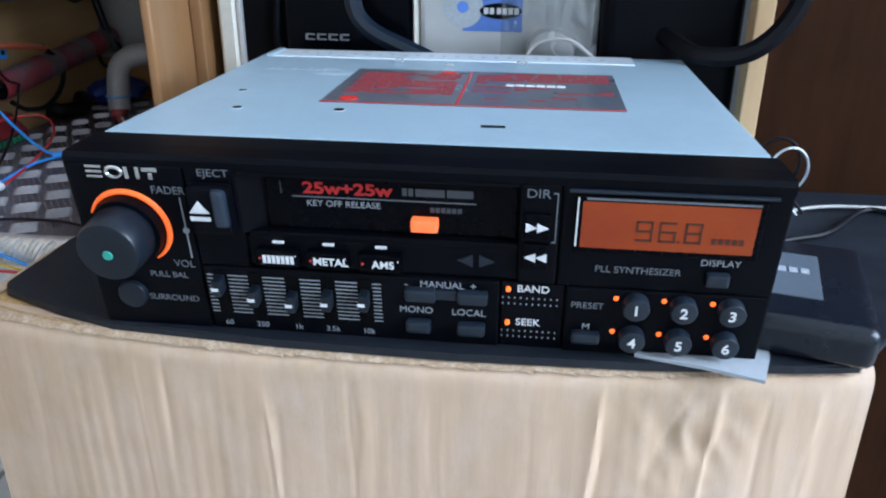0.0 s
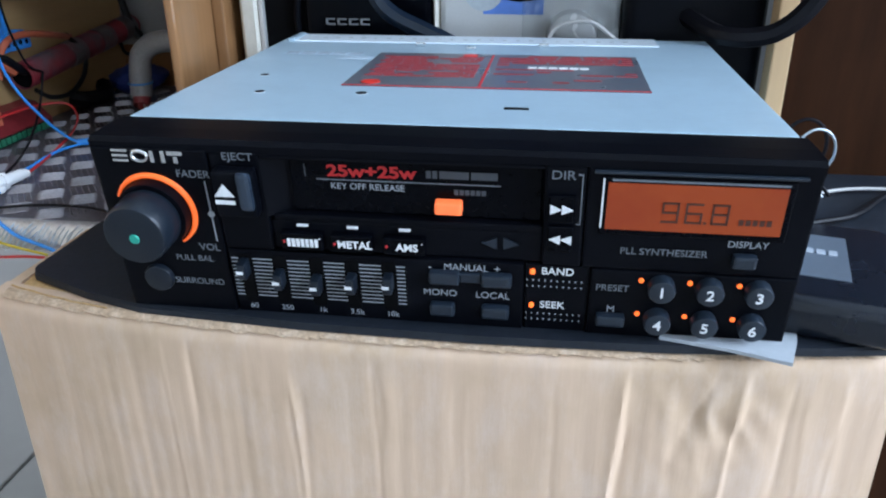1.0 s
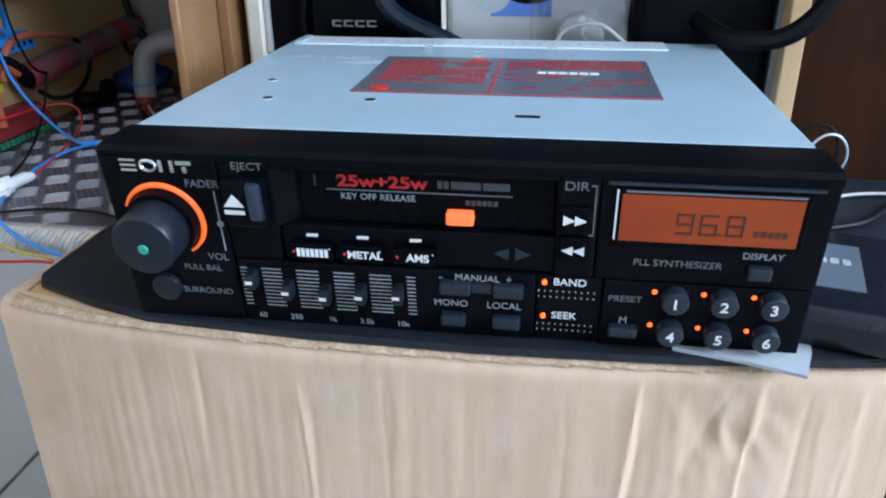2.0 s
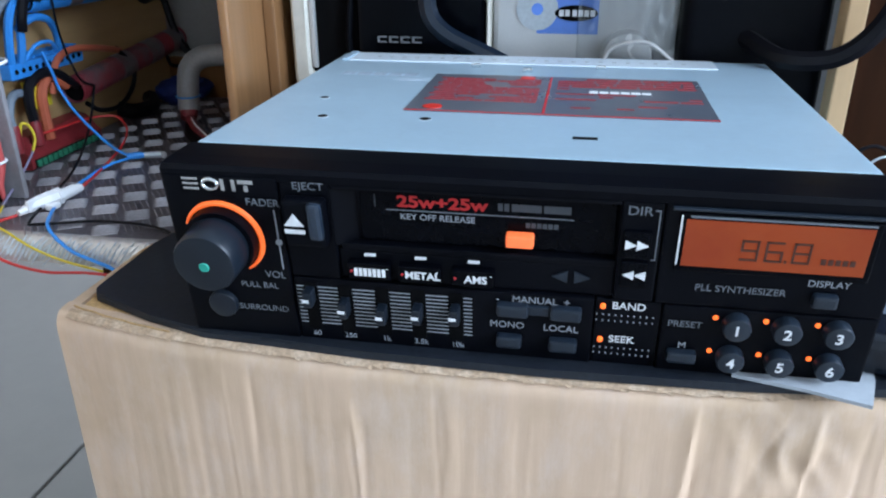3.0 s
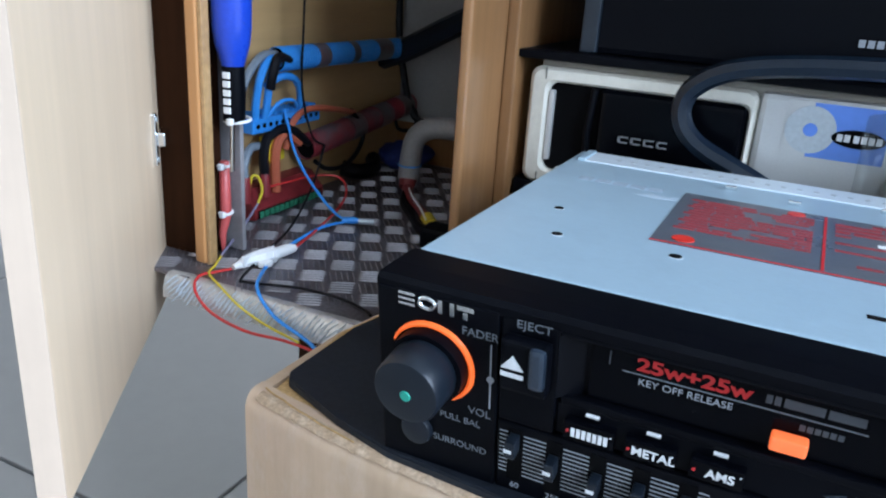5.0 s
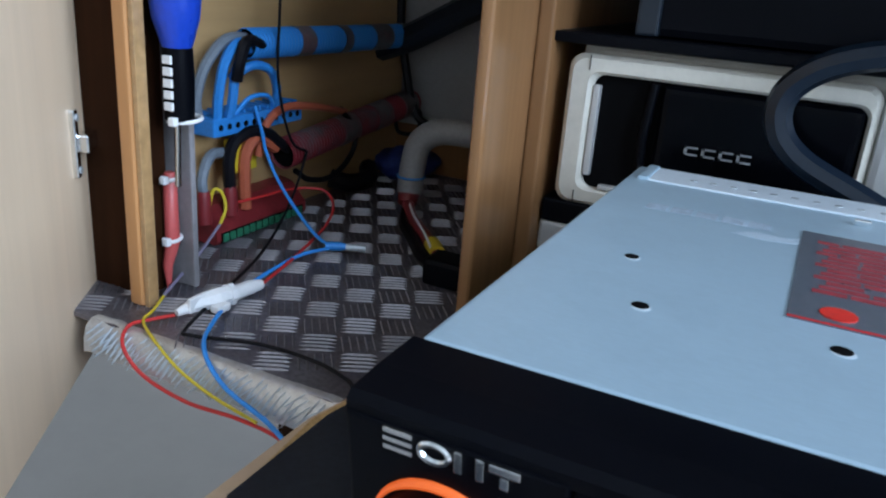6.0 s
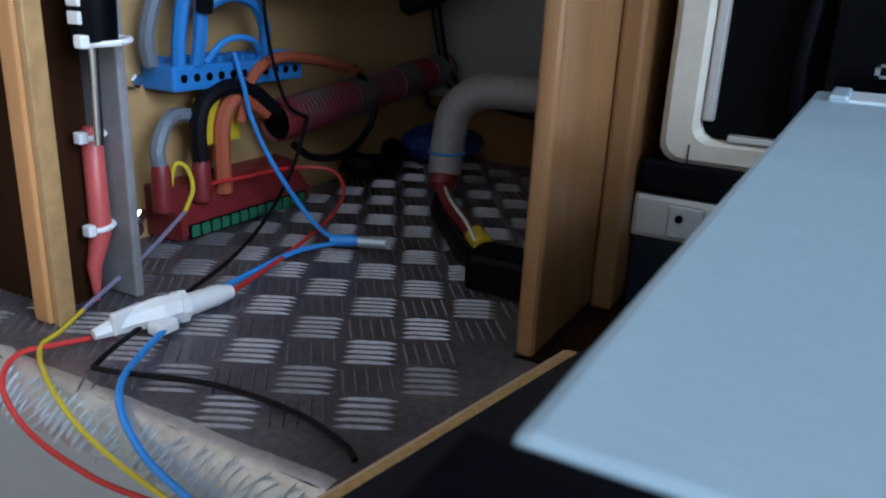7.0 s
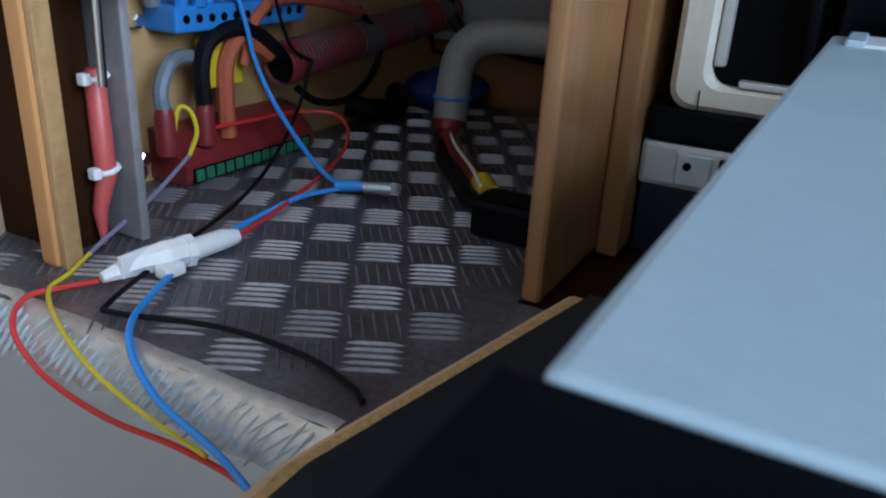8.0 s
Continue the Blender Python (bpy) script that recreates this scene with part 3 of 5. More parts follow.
    cheek = bmesh.new()
    for x, y, z in ((0.0440, 0.0, 0.0512), (0.0440, 0.0, 0.0345), (0.0500, 0.0042, 0.0352), (0.0500, 0.0042, 0.0510), (0.0440, 0.0045, 0.0512), (0.0440, 0.0045, 0.0345)):
        cheek.verts.new((x, y, z))
    cheek.verts.ensure_lookup_table()
    for f in ((0, 1, 2, 3), (4, 5, 1, 0), (0, 3, 4), (1, 5, 2), (4, 3, 2, 5)):
        cheek.faces.new([cheek.verts[i] for i in f])
    part("flap_cheek", cheek, BLACK, N)
    part("flap_ledge", box(0.0450, 0.1160, 0.0008, 0.0040, 0.0330, 0.0350, 0.0006), BLACK, N)
    yf = 0.0027
    lettering("25w+25w", 0.0045, 0.0720, 0.0473, yf, flap, REDGLOW, wide=1.28, bold=0.00014)
    part("print", box(0.0575, 0.1050, yf, yf + 0.0003, 0.0447, 0.0450), MIDPRINT, flap)
    part("print", box(0.0545, 0.0548, yf, yf + 0.0003, 0.0455, 0.0490), DIMPRINT, flap)
    lettering("KEY OFF RELEASE", 0.0025, 0.0708, 0.0430, yf, flap, GREYPRINT)
    for x0, x1 in ((0.0862, 0.0874), (0.0878, 0.0890), (0.0896, 0.0970), (0.0976, 0.1042)):
        part("print", box(x0, x1, yf, yf + 0.0003, 0.0463, 0.0484), DIMPRINT, flap)
    for i in range(6):
        part("print", box(0.0932 + i * 0.0014, 0.0943 + i * 0.0014, yf, yf + 0.0003, 0.0419, 0.0433), DIMPRINT, flap)
    part("lit_tab", box(0.0885, 0.0955, -0.0006, 0.0025, 0.0376, 0.0410, 0.0006), ORANGE, N, "glowing orange tab")
    # three mode keys
    for x0, x1, word in ((0.0468, 0.0584, None), (0.0606, 0.0718, "METAL"), (0.0746, 0.0858, "AMS")):
        k = part("mode_key", box(x0, x1, -0.0012, 0.0015, 0.0252, 0.0304, 0.0005), GLOSS, N)
        if word:
            lettering(word, 0.0031, (x0 + x1) / 2 + 0.0008, 0.0276, -0.0013, k, WHITE, bold=0.00008)
        else:
            for i in range(7):
                part("print", box(x0 + 0.0018 + i * 0.00125, x0 + 0.0027 + i * 0.00125, -0.0014, -0.0012, 0.0264, 0.0288), WHITE, k)
        part("red_dot", disc(x0 + 0.0010, 0.0278, -0.0011, -0.0014, 0.0004, sides=10), RED, k)
        part("red_dot", disc(x1 - 0.0008, 0.0290, -0.0011, -0.0014, 0.0002, sides=8), WHITE, k)
        part("dash", box((x0 + x1) / 2 - 0.0014, (x0 + x1) / 2 + 0.0016, 0.0004, 0.0014, 0.0316, 0.0321), WHITE, N)
    # grey direction arrows and the DIR keys
    def arrow(cx, cz, w, h, d, y, mat, parent):
        t = bmesh.new()
        for yy in (y, y + 0.0004):
            for x, z in ((cx - d * w / 2, cz - h / 2), (cx - d * w / 2, cz + h / 2), (cx + d * w / 2, cz)):
                t.verts.new((x, yy, z))
        t.verts.ensure_lookup_table()
        for f in ((0, 1, 2), (5, 4, 3), (0, 3, 4, 1), (1, 4, 5, 2), (2, 5, 3, 0)):
            t.faces.new([t.verts[i] for i in f])
        part("arrow", t, mat, parent)
    arrow(0.1023, 0.0292, 0.0040, 0.0036, -1, 0.0008, BUTTON, N)
    arrow(0.1080, 0.0292, 0.0040, 0.0036, 1, 0.0008, BUTTON, N)
    lettering("DIR", 0.0034, 0.1203, 0.0500, -0.0001, N, MIDPRINT, wide=1.1)
    for z, d in ((0.0412, 1), (0.0326, -1)):
        k = part("direction_key", box(0.1170, 0.1236, -0.0012, 0.001, z - 0.0038, z + 0.0038, 0.0005), GLOSS, N)
        for dx in (-0.0014, 0.0014):
            arrow(0.1203 + dx, z, 0.0028, 0.0026, d, -0.0015, WHITE, k)
    for x0, x1, z0, z1 in ((0.1248, 0.1251, 0.0365, 0.0505), (0.1238, 0.1248, 0.0502, 0.0505), (0.1240, 0.1248, 0.0365, 0.0368)):
        part("print", box(x0, x1, -0.0002, 0.0004, z0, z1), MIDPRINT, N)
    # display
    disp = part("display", box(0.1295, 0.1738, -0.0006, 0.0006, 0.0345, 0.0506, 0.0004), GLOSS, N, "orange backlit liquid crystal display")
    part("screen", box(0.1310, 0.1722, -0.0008, 0.0, 0.0362, 0.0490), LCD, disp)
    part("print", box(0.1297, 0.1301, -0.0010, -0.0005, 0.0365, 0.0500), WHITE, disp)
    part("print", box(0.1318, 0.1722, -0.0010, -0.0005, 0.0496, 0.0500), MIDPRINT, disp)
    SEG = {"9": "abcdfg", "6": "acdefg", "8": "abcdefg"}
    def digit(ch, x, z, w, h):
        t = 0.0007
        pos = {"a": (x, x + w, z + h - t, z + h), "d": (x, x + w, z, z + t), "g": (x, x + w, z + h / 2 - t / 2, z + h / 2 + t / 2),
               "f": (x, x + t, z + h / 2, z + h), "e": (x, x + t, z, z + h / 2), "b": (x + w - t, x + w, z + h / 2, z + h), "c": (x + w - t, x + w, z, z + h / 2)}
        for s in SEG[ch]:
            a, b, c, e = pos[s]
            part("segment", box(a + 0.0001, b - 0.0001, -0.00105, -0.0007, c + 0.0001, e - 0.0001), LCDSEG, disp)
    for ch, x in (("9", 0.1440), ("6", 0.1495), ("8", 0.1556)):
        digit(ch, x, 0.0387, 0.0042, 0.0058)
    part("segment", box(0.1541, 0.1547, -0.00105, -0.0007, 0.0388, 0.0394), LCDSEG, disp)
    for i in range(5):
        part("segment", box(0.1622 + i * 0.0016, 0.1633 + i * 0.0016, -0.00105, -0.0007, 0.0390, 0.0405), LCDSEG, disp)
    lettering("PLL SYNTHESIZER", 0.0027, 0.1460, 0.0296, -0.0001, N, MIDPRINT)
    lettering("DISPLAY", 0.0026, 0.1657, 0.0330, -0.0001, N, GREYPRINT)
    part("display_key", box(0.1625, 0.1683, -0.0022, 0.0005, 0.0270, 0.0306, 0.0008), BUTTON, N)
    # graphic equaliser
    eq_x = (0.0351, 0.0449, 0.0553, 0.0652, 0.0754)
    for i, (x, z) in enumerate(zip(eq_x, (0.0165, 0.0137, 0.0126, 0.0137, 0.0144))):
        z += 0.0020
        eq = part("equaliser_slot", box(x - 0.0018, x + 0.0018, -0.0002, 0.0005, 0.0065, 0.0222), DARK, N)
        part("slider", box(x - 0.0013, x + 0.0013, -0.0042, 0.0, z - 0.0024, z + 0.0026, 0.0006), KNOB, eq)
        part("slider_mark", box(x - 0.0013, x + 0.0006, -0.0044, -0.0039, z - 0.0004, z + 0.0005), WHITE, eq)
        lettering(("60", "250", "1k", "3.5k", "10k")[i], 0.0024, x + 0.0003, 0.0048, -0.0001, N, GREYPRINT)
    gaps = [(0.0311, 0.0332)] + [(a + 0.0021, b - 0.0021) for a, b in zip(eq_x, eq_x[1:])] + [(0.0775, 0.0798)]
    for x0, x1 in gaps:
        for r in range(11):
            z = 0.0084 + r * 0.00122
            part("scale_mark", box(x0, x1, -0.00012, 0.0003, z, z + 0.00030), GREYPRINT, N)
    # tuning keys
    lettering("MANUAL", 0.0029, 0.0963, 0.0217, -0.0001, N, GREYPRINT)
    lettering("-", 0.0034, 0.0866, 0.0216, -0.0001, N, GREYPRINT)
    lettering("+", 0.0034, 0.1046, 0.0217, -0.0001, N, GREYPRINT)
    lettering("MONO", 0.0029, 0.0892, 0.0132, -0.0001, N, GREYPRINT)
    lettering("LOCAL", 0.0029, 0.1034, 0.0132, -0.0001, N, GREYPRINT)
    for x0, x1, z in ((0.0865, 0.0947, 0.0190), (0.1005, 0.1085, 0.0190), (0.0865, 0.0932, 0.0086), (0.1005, 0.1079, 0.0086)):
        part("tuning_key", box(x0, x1, -0.0024, 0.0005, z - 0.0019, z + 0.0019, 0.0008), BUTTON, N)
    part("tuning_bridge", box(0.0946, 0.1003, -0.0012, 0.0005, 0.0176, 0.0204, 0.0004), BUTTON, N)
    for word, z in (("BAND", 0.0218), ("SEEK", 0.0110)):
        part("indicator", disc(0.1138, z - 0.0002, 0.001, -0.0003, 0.0007, edge=0.0002, sides=12), LED, N, "lit orange indicator")
        lettering(word, 0.0031, 0.1160, z, 0.0003, N, WHITE, align="LEFT", bold=0.00003)
        for r in range(2):
            for c in range(10):
                part("braille_dot", disc(0.1124 + c * 0.00158, z - 0.0030 - r * 0.0019, 0.0008, 0.0003, 0.00022, sides=6), GREYPRINT, N)
    lettering("PRESET", 0.0027, 0.1345, 0.0180, -0.0001, N, MIDPRINT)
    lettering("M", 0.0029, 0.1346, 0.0112, -0.0001, N, GREYPRINT)
    part("memory_key", box(0.1309, 0.1384, -0.0024, 0.0005, 0.0067, 0.0102, 0.0009), BUTTON, N)
    for i in range(6):
        x, z = 0.1472 + (i % 3) * 0.0121, 0.0178 - (i // 3) * 0.0106
        lx, lz = x - 0.0056, z + 0.0031
        x, z = proud(x, z, 0.0036)
        k = part("preset_key", disc(x, z, 0.0005, -0.0036, 0.0034, edge=0.0006), BUTTON, N, smooth=True)
        lettering(str(i + 1), 0.0042, x - 0.0001, z, -0.0037, k, WHITE, bold=0.00008)
        part("indicator", disc(lx, lz, 0.0005, -0.0004, 0.0007, edge=0.0002, sides=12), LED, N, "lit orange indicator")

def disc_up(x, y, z, r, h, sides=14):
    return ring_sweep([(x, y, z - 0.0006), (x, y, z + h)], [r, r], sides)

car_radio()

# ---- things on the black sheet ----
def small_things():
    # crumpled tissue under the radio's corner
    bm = plate_poly([(0.148, -0.0125), (0.165, -0.0165), (0.1795, -0.0215), (0.1835, -0.010), (0.186, 0.003), (0.189, 0.012), (0.17, 0.02), (0.15, 0.0)], 0.0030, 0.0040)
    solid("tissue", bm, TISSUE, "thin white tissue under the corner of the radio", "tissue")
    # black case with silver label
    c = thing("black_case", "glossy black case with a slate label lying on the black sheet", "case", at=pose(0.2025, 0.0355, 0.0029, 0, 0, -14))
    part("shell", box(-0.018, 0.018, -0.046, 0.014, 0, 0.012, 0.004, 3), CASEBLACK, c, smooth=True)
    lb = part("case_label", box(-0.0165, 0.0045, -0.031, 0.0005, 0.0118, 0.0123, 0.0002), SLATE, c, "slate grey label")
    for i in range(5):
        part("print", box(-0.0135 + i * 0.0032, -0.0112 + i * 0.0032, -0.0150, -0.0112, 0.0122, 0.0125), GREYPRINT, lb)

small_things()

# ---- cabinet ----
PZ = -0.0053      # top of the tread plate
WX = -0.1784      # inner face of the left side
DX = -0.0445      # face of the divider
def cabinet():
    cab = thing("cabinet", "open wooden cabinet with an orange veneered frame and tread plate floor", "cabinet")
    top = 0.34
    part("side_panel", box(WX - 0.012, WX, 0.096, 0.31, PZ - 0.012, top), PLY, cab, "plywood side")
    part("back_panel", box(WX - 0.012, 0.40, 0.311, 0.319, FLOOR_Z + 0.01, top), BACKGREY, cab, "grey back panel")
    part("skirting", box(WX, DX - 0.005, 0.3055, 0.3105, PZ, 0.0225, 0.0008), DIVWOOD, cab, "brown skirting along the back")
    part("ledge", box(WX, DX - 0.005, 0.3020, 0.3105, 0.0230, 0.0270, 0.0008), GREYPL, cab, "pale grey ledge")
    # unseen top board, added to keep light off the cabinet's inside
    part("unseen_shade_top", box(WX - 0.012, 0.45, 0.10, 0.31, 0.205, 0.215), DIVWOOD, cab)
    post = part("front_post", box(-0.1490, -0.1428, 0.076, 0.0812, PZ, top, 0.0016, 3), POSTWOOD, cab, "orange veneered front post")
    part("chipboard_layer", box(-0.1427, -0.1406, 0.0768, 0.0812, PZ, top, 0.0004), CHIP, cab, "raw chipboard edge under clear film")
    part("divider", box(DX - 0.0046, DX, 0.1225, 0.31, PZ, top, 0.0018, 3), DIVWOOD, cab, "brown veneered divider")
    part("batten", box(DX + 0.0002, -0.0386, 0.1600, 0.31, PZ, top, 0.0010, 2), DIVWOOD, cab, "orange wooden batten beside the divider")
    # dark board added where the gap left of the post lies in shade
    part("gap_shade_board", box(WX - 0.03, -0.1494, 0.0835, 0.0955, PZ - 0.012, top, 0.0006), BROWN, cab, "dark board added for the shade behind the hinge")
    part("lower_board", box(WX - 0.02, 0.40, 0.124, 0.31, PZ - 0.018, PZ - 0.0016, 0.0008), BROWN, cab)
    part("right_post", box(0.2040, 0.2115, 0.140, 0.152, -0.02, top, 0.0008), RAWWOOD, cab, "pale raw wooden post")
    part("right_panel", box(0.2117, 0.55, 0.146, 0.158, -0.03, top), BROWN, cab, "dark brown board")
    part("plinth", box(WX - 0.02, 0.55, 0.22, 0.31, FLOOR_Z, PZ - 0.0185), BROWN, cab)
    return cab

CAB = cabinet()

def tread_plate():
    pl = thing("tread_plate", "worn aluminium five-bar tread plate lining the cabinet floor", "metal plate")
    front = 0.0612
    part("sheet", plate_poly([(WX + 0.0005, front), (-0.0548, front), (-0.0420, 0.1218), (DX - 0.0048, 0.1218), (DX - 0.0048, 0.3050), (WX + 0.0005, 0.3050)], PZ - 0.0015, PZ), TREAD, pl)
    lip = bmesh.new()
    n = 90
    rows = []
    for i in range(n + 1):
        x = -0.150 + i * (0.150 - 0.0545) / n
        wob = 0.0010 * noise.noise(Vector((x * 60, 0, 0))) + 0.0006 * noise.noise(Vector((x * 210, 3, 0)))
        rows.append([lip.verts.new((x, front + dy + wob, PZ + dz)) for dy, dz in ((0.003, 0.0002), (0.0, 0.0001), (-0.0022, -0.0018), (-0.0034, -0.0058 + wob), (-0.0038, -0.0102 + wob), (-0.0026, -0.0102 + wob), (-0.0020, -0.006), (0.0, -0.0016))])
    for a, b in zip(rows, rows[1:]):
        for k in range(7):
            lip.faces.new((a[k], a[k + 1], b[k + 1], b[k]))
    part("folded_edge", lip, LIPMETAL, pl, "bent and dented front edge", True)
    def bars(turn, mat=TREADBAR):
        bm = bmesh.new()
        for k in range(5):
            o = (k - 2) * 0.0025
            v = [bm.verts.new((x, o + y, z)) for x, y, z in ((-0.0060, 0, 0), (-0.0038, -0.00036, 0), (0.0038, -0.00036, 0), (0.0060, 0, 0), (0.0038, 0.00036, 0), (-0.0038, 0.00036, 0), (-0.0034, 0, 0.00060), (0.0034, 0, 0.00060))]
            for f in ((0, 1, 6), (1, 2, 7, 6), (2, 3, 7), (3, 4, 7), (4, 5, 6, 7), (5, 0, 6)):
                bm.faces.new([v[i] for i in f])
        bm.transform(Matrix.Rotation(radians(turn), 4, "Z"))
        return mesh_of("tread", bm, mat)
    a, b = bars(28), bars(128)
    c, d = bars(58, PALESTEEL), bars(44, PALESTEEL)
    pitch, turn = 0.0128, radians(32)
    made = 0
    for i in range(-40, 60):
        for j in range(-40, 60):
            x = -0.11 + pitch * (i * math.cos(turn) - j * math.sin(turn))
            y = 0.16 + pitch * (i * math.sin(turn) + j * math.cos(turn))
            if WX + 0.006 < x < min(DX - 0.010, -0.0625 + max(0.0, y - front) * 0.21) and front + 0.006 < y < 0.300:
                ob = new("tread", a if (i + j) % 2 else b)
                ob.parent = pl
                ob.location = (x, y, PZ)
    for i in range(15):
        ob = new("tread", c if i % 3 else d)
        ob.parent = pl
        ob.matrix_basis = pose(-0.144 + i * 0.0066, front - 0.0030, PZ - 0.0050, 72, 0, 0) @ Matrix.Diagonal((0.8, 0.8, 1.4, 1))

def cabinet_door(cab):
    ang = math.degrees(math.atan2(0.129, -0.0887))
    # local x runs from the free edge to the hinge
    d = part("door", box(0.0006, 0.158, -0.0039, 0.0039, 0, 0.36, 0.0005), DOORWOOD, cab, "open beech laminate door")
    d.matrix_basis = pose(-0.0885, -0.0470, -0.029, 0, 0, ang)
    part("edge_band", box(-0.0004, 0.0006, -0.0039, 0.0039, 0, 0.36, 0.0002), DOOREDGE, d, "pale edge band")
    part("hinge", box(0.1405, 0.1440, -0.0058, -0.0036, 0.0655, 0.0877, 0.0006), CHROME, d, "bright steel hinge")
    part("hinge_arm", box(0.1425, 0.158, -0.0090, -0.0050, 0.0735, 0.0795, 0.0008), CHROME, d)
    for z in (0.068, 0.0852):
        part("screw", disc(0.1423, z, -0.005, -0.0062, 0.0012, sides=12), STEEL_DULL, d)

tread_plate()
cabinet_door(CAB)

def head_unit():
    u = thing("head_unit", "cream and silver car stereo with its black front folded open", "car stereo")
    y = 0.166
    body = part("body", box(-0.0300, 0.142, y + 0.0040, 0.30, 0.035, 0.0888, 0.0015), GREYBEIGE, u, "grey-beige body")
    # frame round the opening, with rounded corners
    def corner_ring(x0, x1, z0, z1, c):
        out = []
        for cx, cz, a0 in ((x1 - c, z0 + c, -90), (x1 - c, z1 - c, 0), (x0 + c, z1 - c, 90), (x0 + c, z0 + c, 180)):
            out += [(cx + c * math.cos(radians(a0 + 22.5 * k)), cz + c * math.sin(radians(a0 + 22.5 * k))) for k in range(5)]
        return out
    rings = [(corner_ring(-0.0337, 0.0628, 0.0338, 0.0860, 0.0050), 0.010), (corner_ring(-0.0337, 0.0628, 0.0338, 0.0860, 0.0050), 0.0022), (corner_ring(-0.0320, 0.0612, 0.0352, 0.0846, 0.0046), 0.0004),
             (corner_ring(-0.0262, 0.0606, 0.0392, 0.0806, 0.0042), 0.0), (corner_ring(-0.0246, 0.0598, 0.0402, 0.0796, 0.0042), 0.0014), (corner_ring(-0.0246, 0.0598, 0.0402, 0.0796, 0.0042), 0.0042)]
    fm = bmesh.new()
    vr = [[fm.verts.new((px, y + d, pz)) for px, pz in ring] for ring, d in rings]
    for ra, rb in zip(vr, vr[1:]):
        for k in range(20):
            fm.faces.new((ra[k], ra[(k + 1) % 20], rb[(k + 1) % 20], rb[k]))
    fro = part("frame", fm, CREAM, u, "cream plastic frame with rounded corners")
    for x in (-0.0262,):
        for z0, z1 in ((0.0340, 0.0388), (0.0808, 0.0858)):
            part("seam", box(x - 0.00012, x + 0.00012, y - 0.0001, y + 0.0004, z0, z1), DARK, fro)
    part("lower_rail", box(-0.0180, 0.0590, y + 0.0002, y + 0.0038, 0.0404, 0.0420, 0.0004), SILVER, u, "silver rail under the panel")
    part("inner_rail", box(-0.0244, -0.0218, y + 0.0008, y + 0.0041, 0.0446, 0.0760, 0.0006), SILVER, u, "silver inner rail")
    part("opening", box(-0.0244, 0.0597, y + 0.0034, y + 0.0039, 0.0404, 0.0794), DARK, u)
    part("panel_hinge", ring_sweep([(-0.0045, y + 0.0016, 0.0424), (-0.0052, y + 0.0004, 0.0600), (-0.0038, y + 0.0016, 0.0786)], 0.0016, 10), BLACK, u, "curved black edge of the panel", smooth=True)
    pan = part("folded_panel", box(-0.0010, 0.0590, y - 0.001, y + 0.0033, 0.0422, 0.0792, 0.0028, 3), GLOSS, u, "black folded front panel")
    for i in range(4):
        x = 0.0092 + i * 0.0055
        for z in (0.0580, 0.0603):
            part("badge_bar", box(x, x + 0.0044, y - 0.0013, y - 0.0008, z - 0.0003, z + 0.0003), GREYPRINT, pan)
        part("badge_bar", box(x, x + 0.0010, y - 0.0013, y - 0.0008, 0.0577, 0.0606), GREYPRINT, pan)
    fr = part("right_face", box(0.0630, 0.1440, y, y + 0.010, 0.0338, 0.0860, 0.0025), SILVER, u, "silver right half")
    st = part("sticker", box(0.0735, 0.1100, y - 0.0003, y + 0.0002, 0.0625, 0.0845), SILVER, fr, "blue and silver disc sticker")
    part("print", box(0.0828, 0.1098, y - 0.0005, y - 0.0002, 0.0632, 0.0842), CDBLUE, st)
    part("print", disc(0.0828, 0.0737, y, y - 0.0007, 0.0092), STEEL_DULL, st)
    part("print", disc(0.0828, 0.0737, y, y - 0.0009, 0.0026), CDBLUE, st)
    oval = disc(0.0, 0.0, y, y - 0.0010, 0.0095)
    oval.transform(pose(0.1000, 0, 0.0722) @ Matrix.Diagonal((1, 1, 0.36, 1)))
    part("print", oval, DARK, st)
    for i in range(6):
        x = 0.0925 + i * 0.0026 + (0.0006 if i > 1 else 0)
        part("print", box(x, x + 0.0020, y - 0.0013, y - 0.0009, 0.0709, 0.0736), WHITE, st)
    part("volume_knob", disc(0.1230, 0.0545, y, y - 0.008, 0.0115, 0.0108, edge=0.0015), SILVER, u, smooth=True)
    # second unit below
    l = thing("lower_unit", "silver car stereo under the cream one", "car stereo")
    part("body", box(-0.0383, 0.142, y + 0.002, 0.29, 0.0135, 0.0250, 0.0014), SILVER, l)
    part("window", box(-0.0375, 0.14, y + 0.004, 0.29, PZ, 0.0136), BLUEBLACK, l)
    scr = part("screw_plate", box(-0.0292, -0.0205, y + 0.0010, y + 0.003, 0.0148, 0.0232, 0.0005), STEEL_DULL, l)
    part("screw", disc(-0.0262, 0.0200, y + 0.002, y + 0.0003, 0.0010, sides=12), DARK, scr)
    part("key", box(-0.0190, 0.0, y + 0.0008, y + 0.003, 0.0150, 0.0230, 0.0006), DARK, l)
    solid("foam_pad", box(-0.0375, 0.13, y + 0.001, 0.29, 0.0252, 0.0338, 0.001), BLACK, "black foam pad between the two car stereos", "pad")
    # black board and loudspeaker above
    solid("black_shelf", box(-0.0384, 0.20, 0.1640, 0.30, 0.0889, 0.0930, 0.0012), BLACK, "thin black shelf resting on the car stereo", "shelf")
    part("edge_trim", box(-0.0440, 0.199, 0.1626, 0.1642, 0.0893, 0.0927, 0.0006), BLACK, bpy.data.objects["black_shelf"], "worn front edge")
    sp = thing("black_amplifier", "large matt black box on the shelf behind the radio", "amplifier")
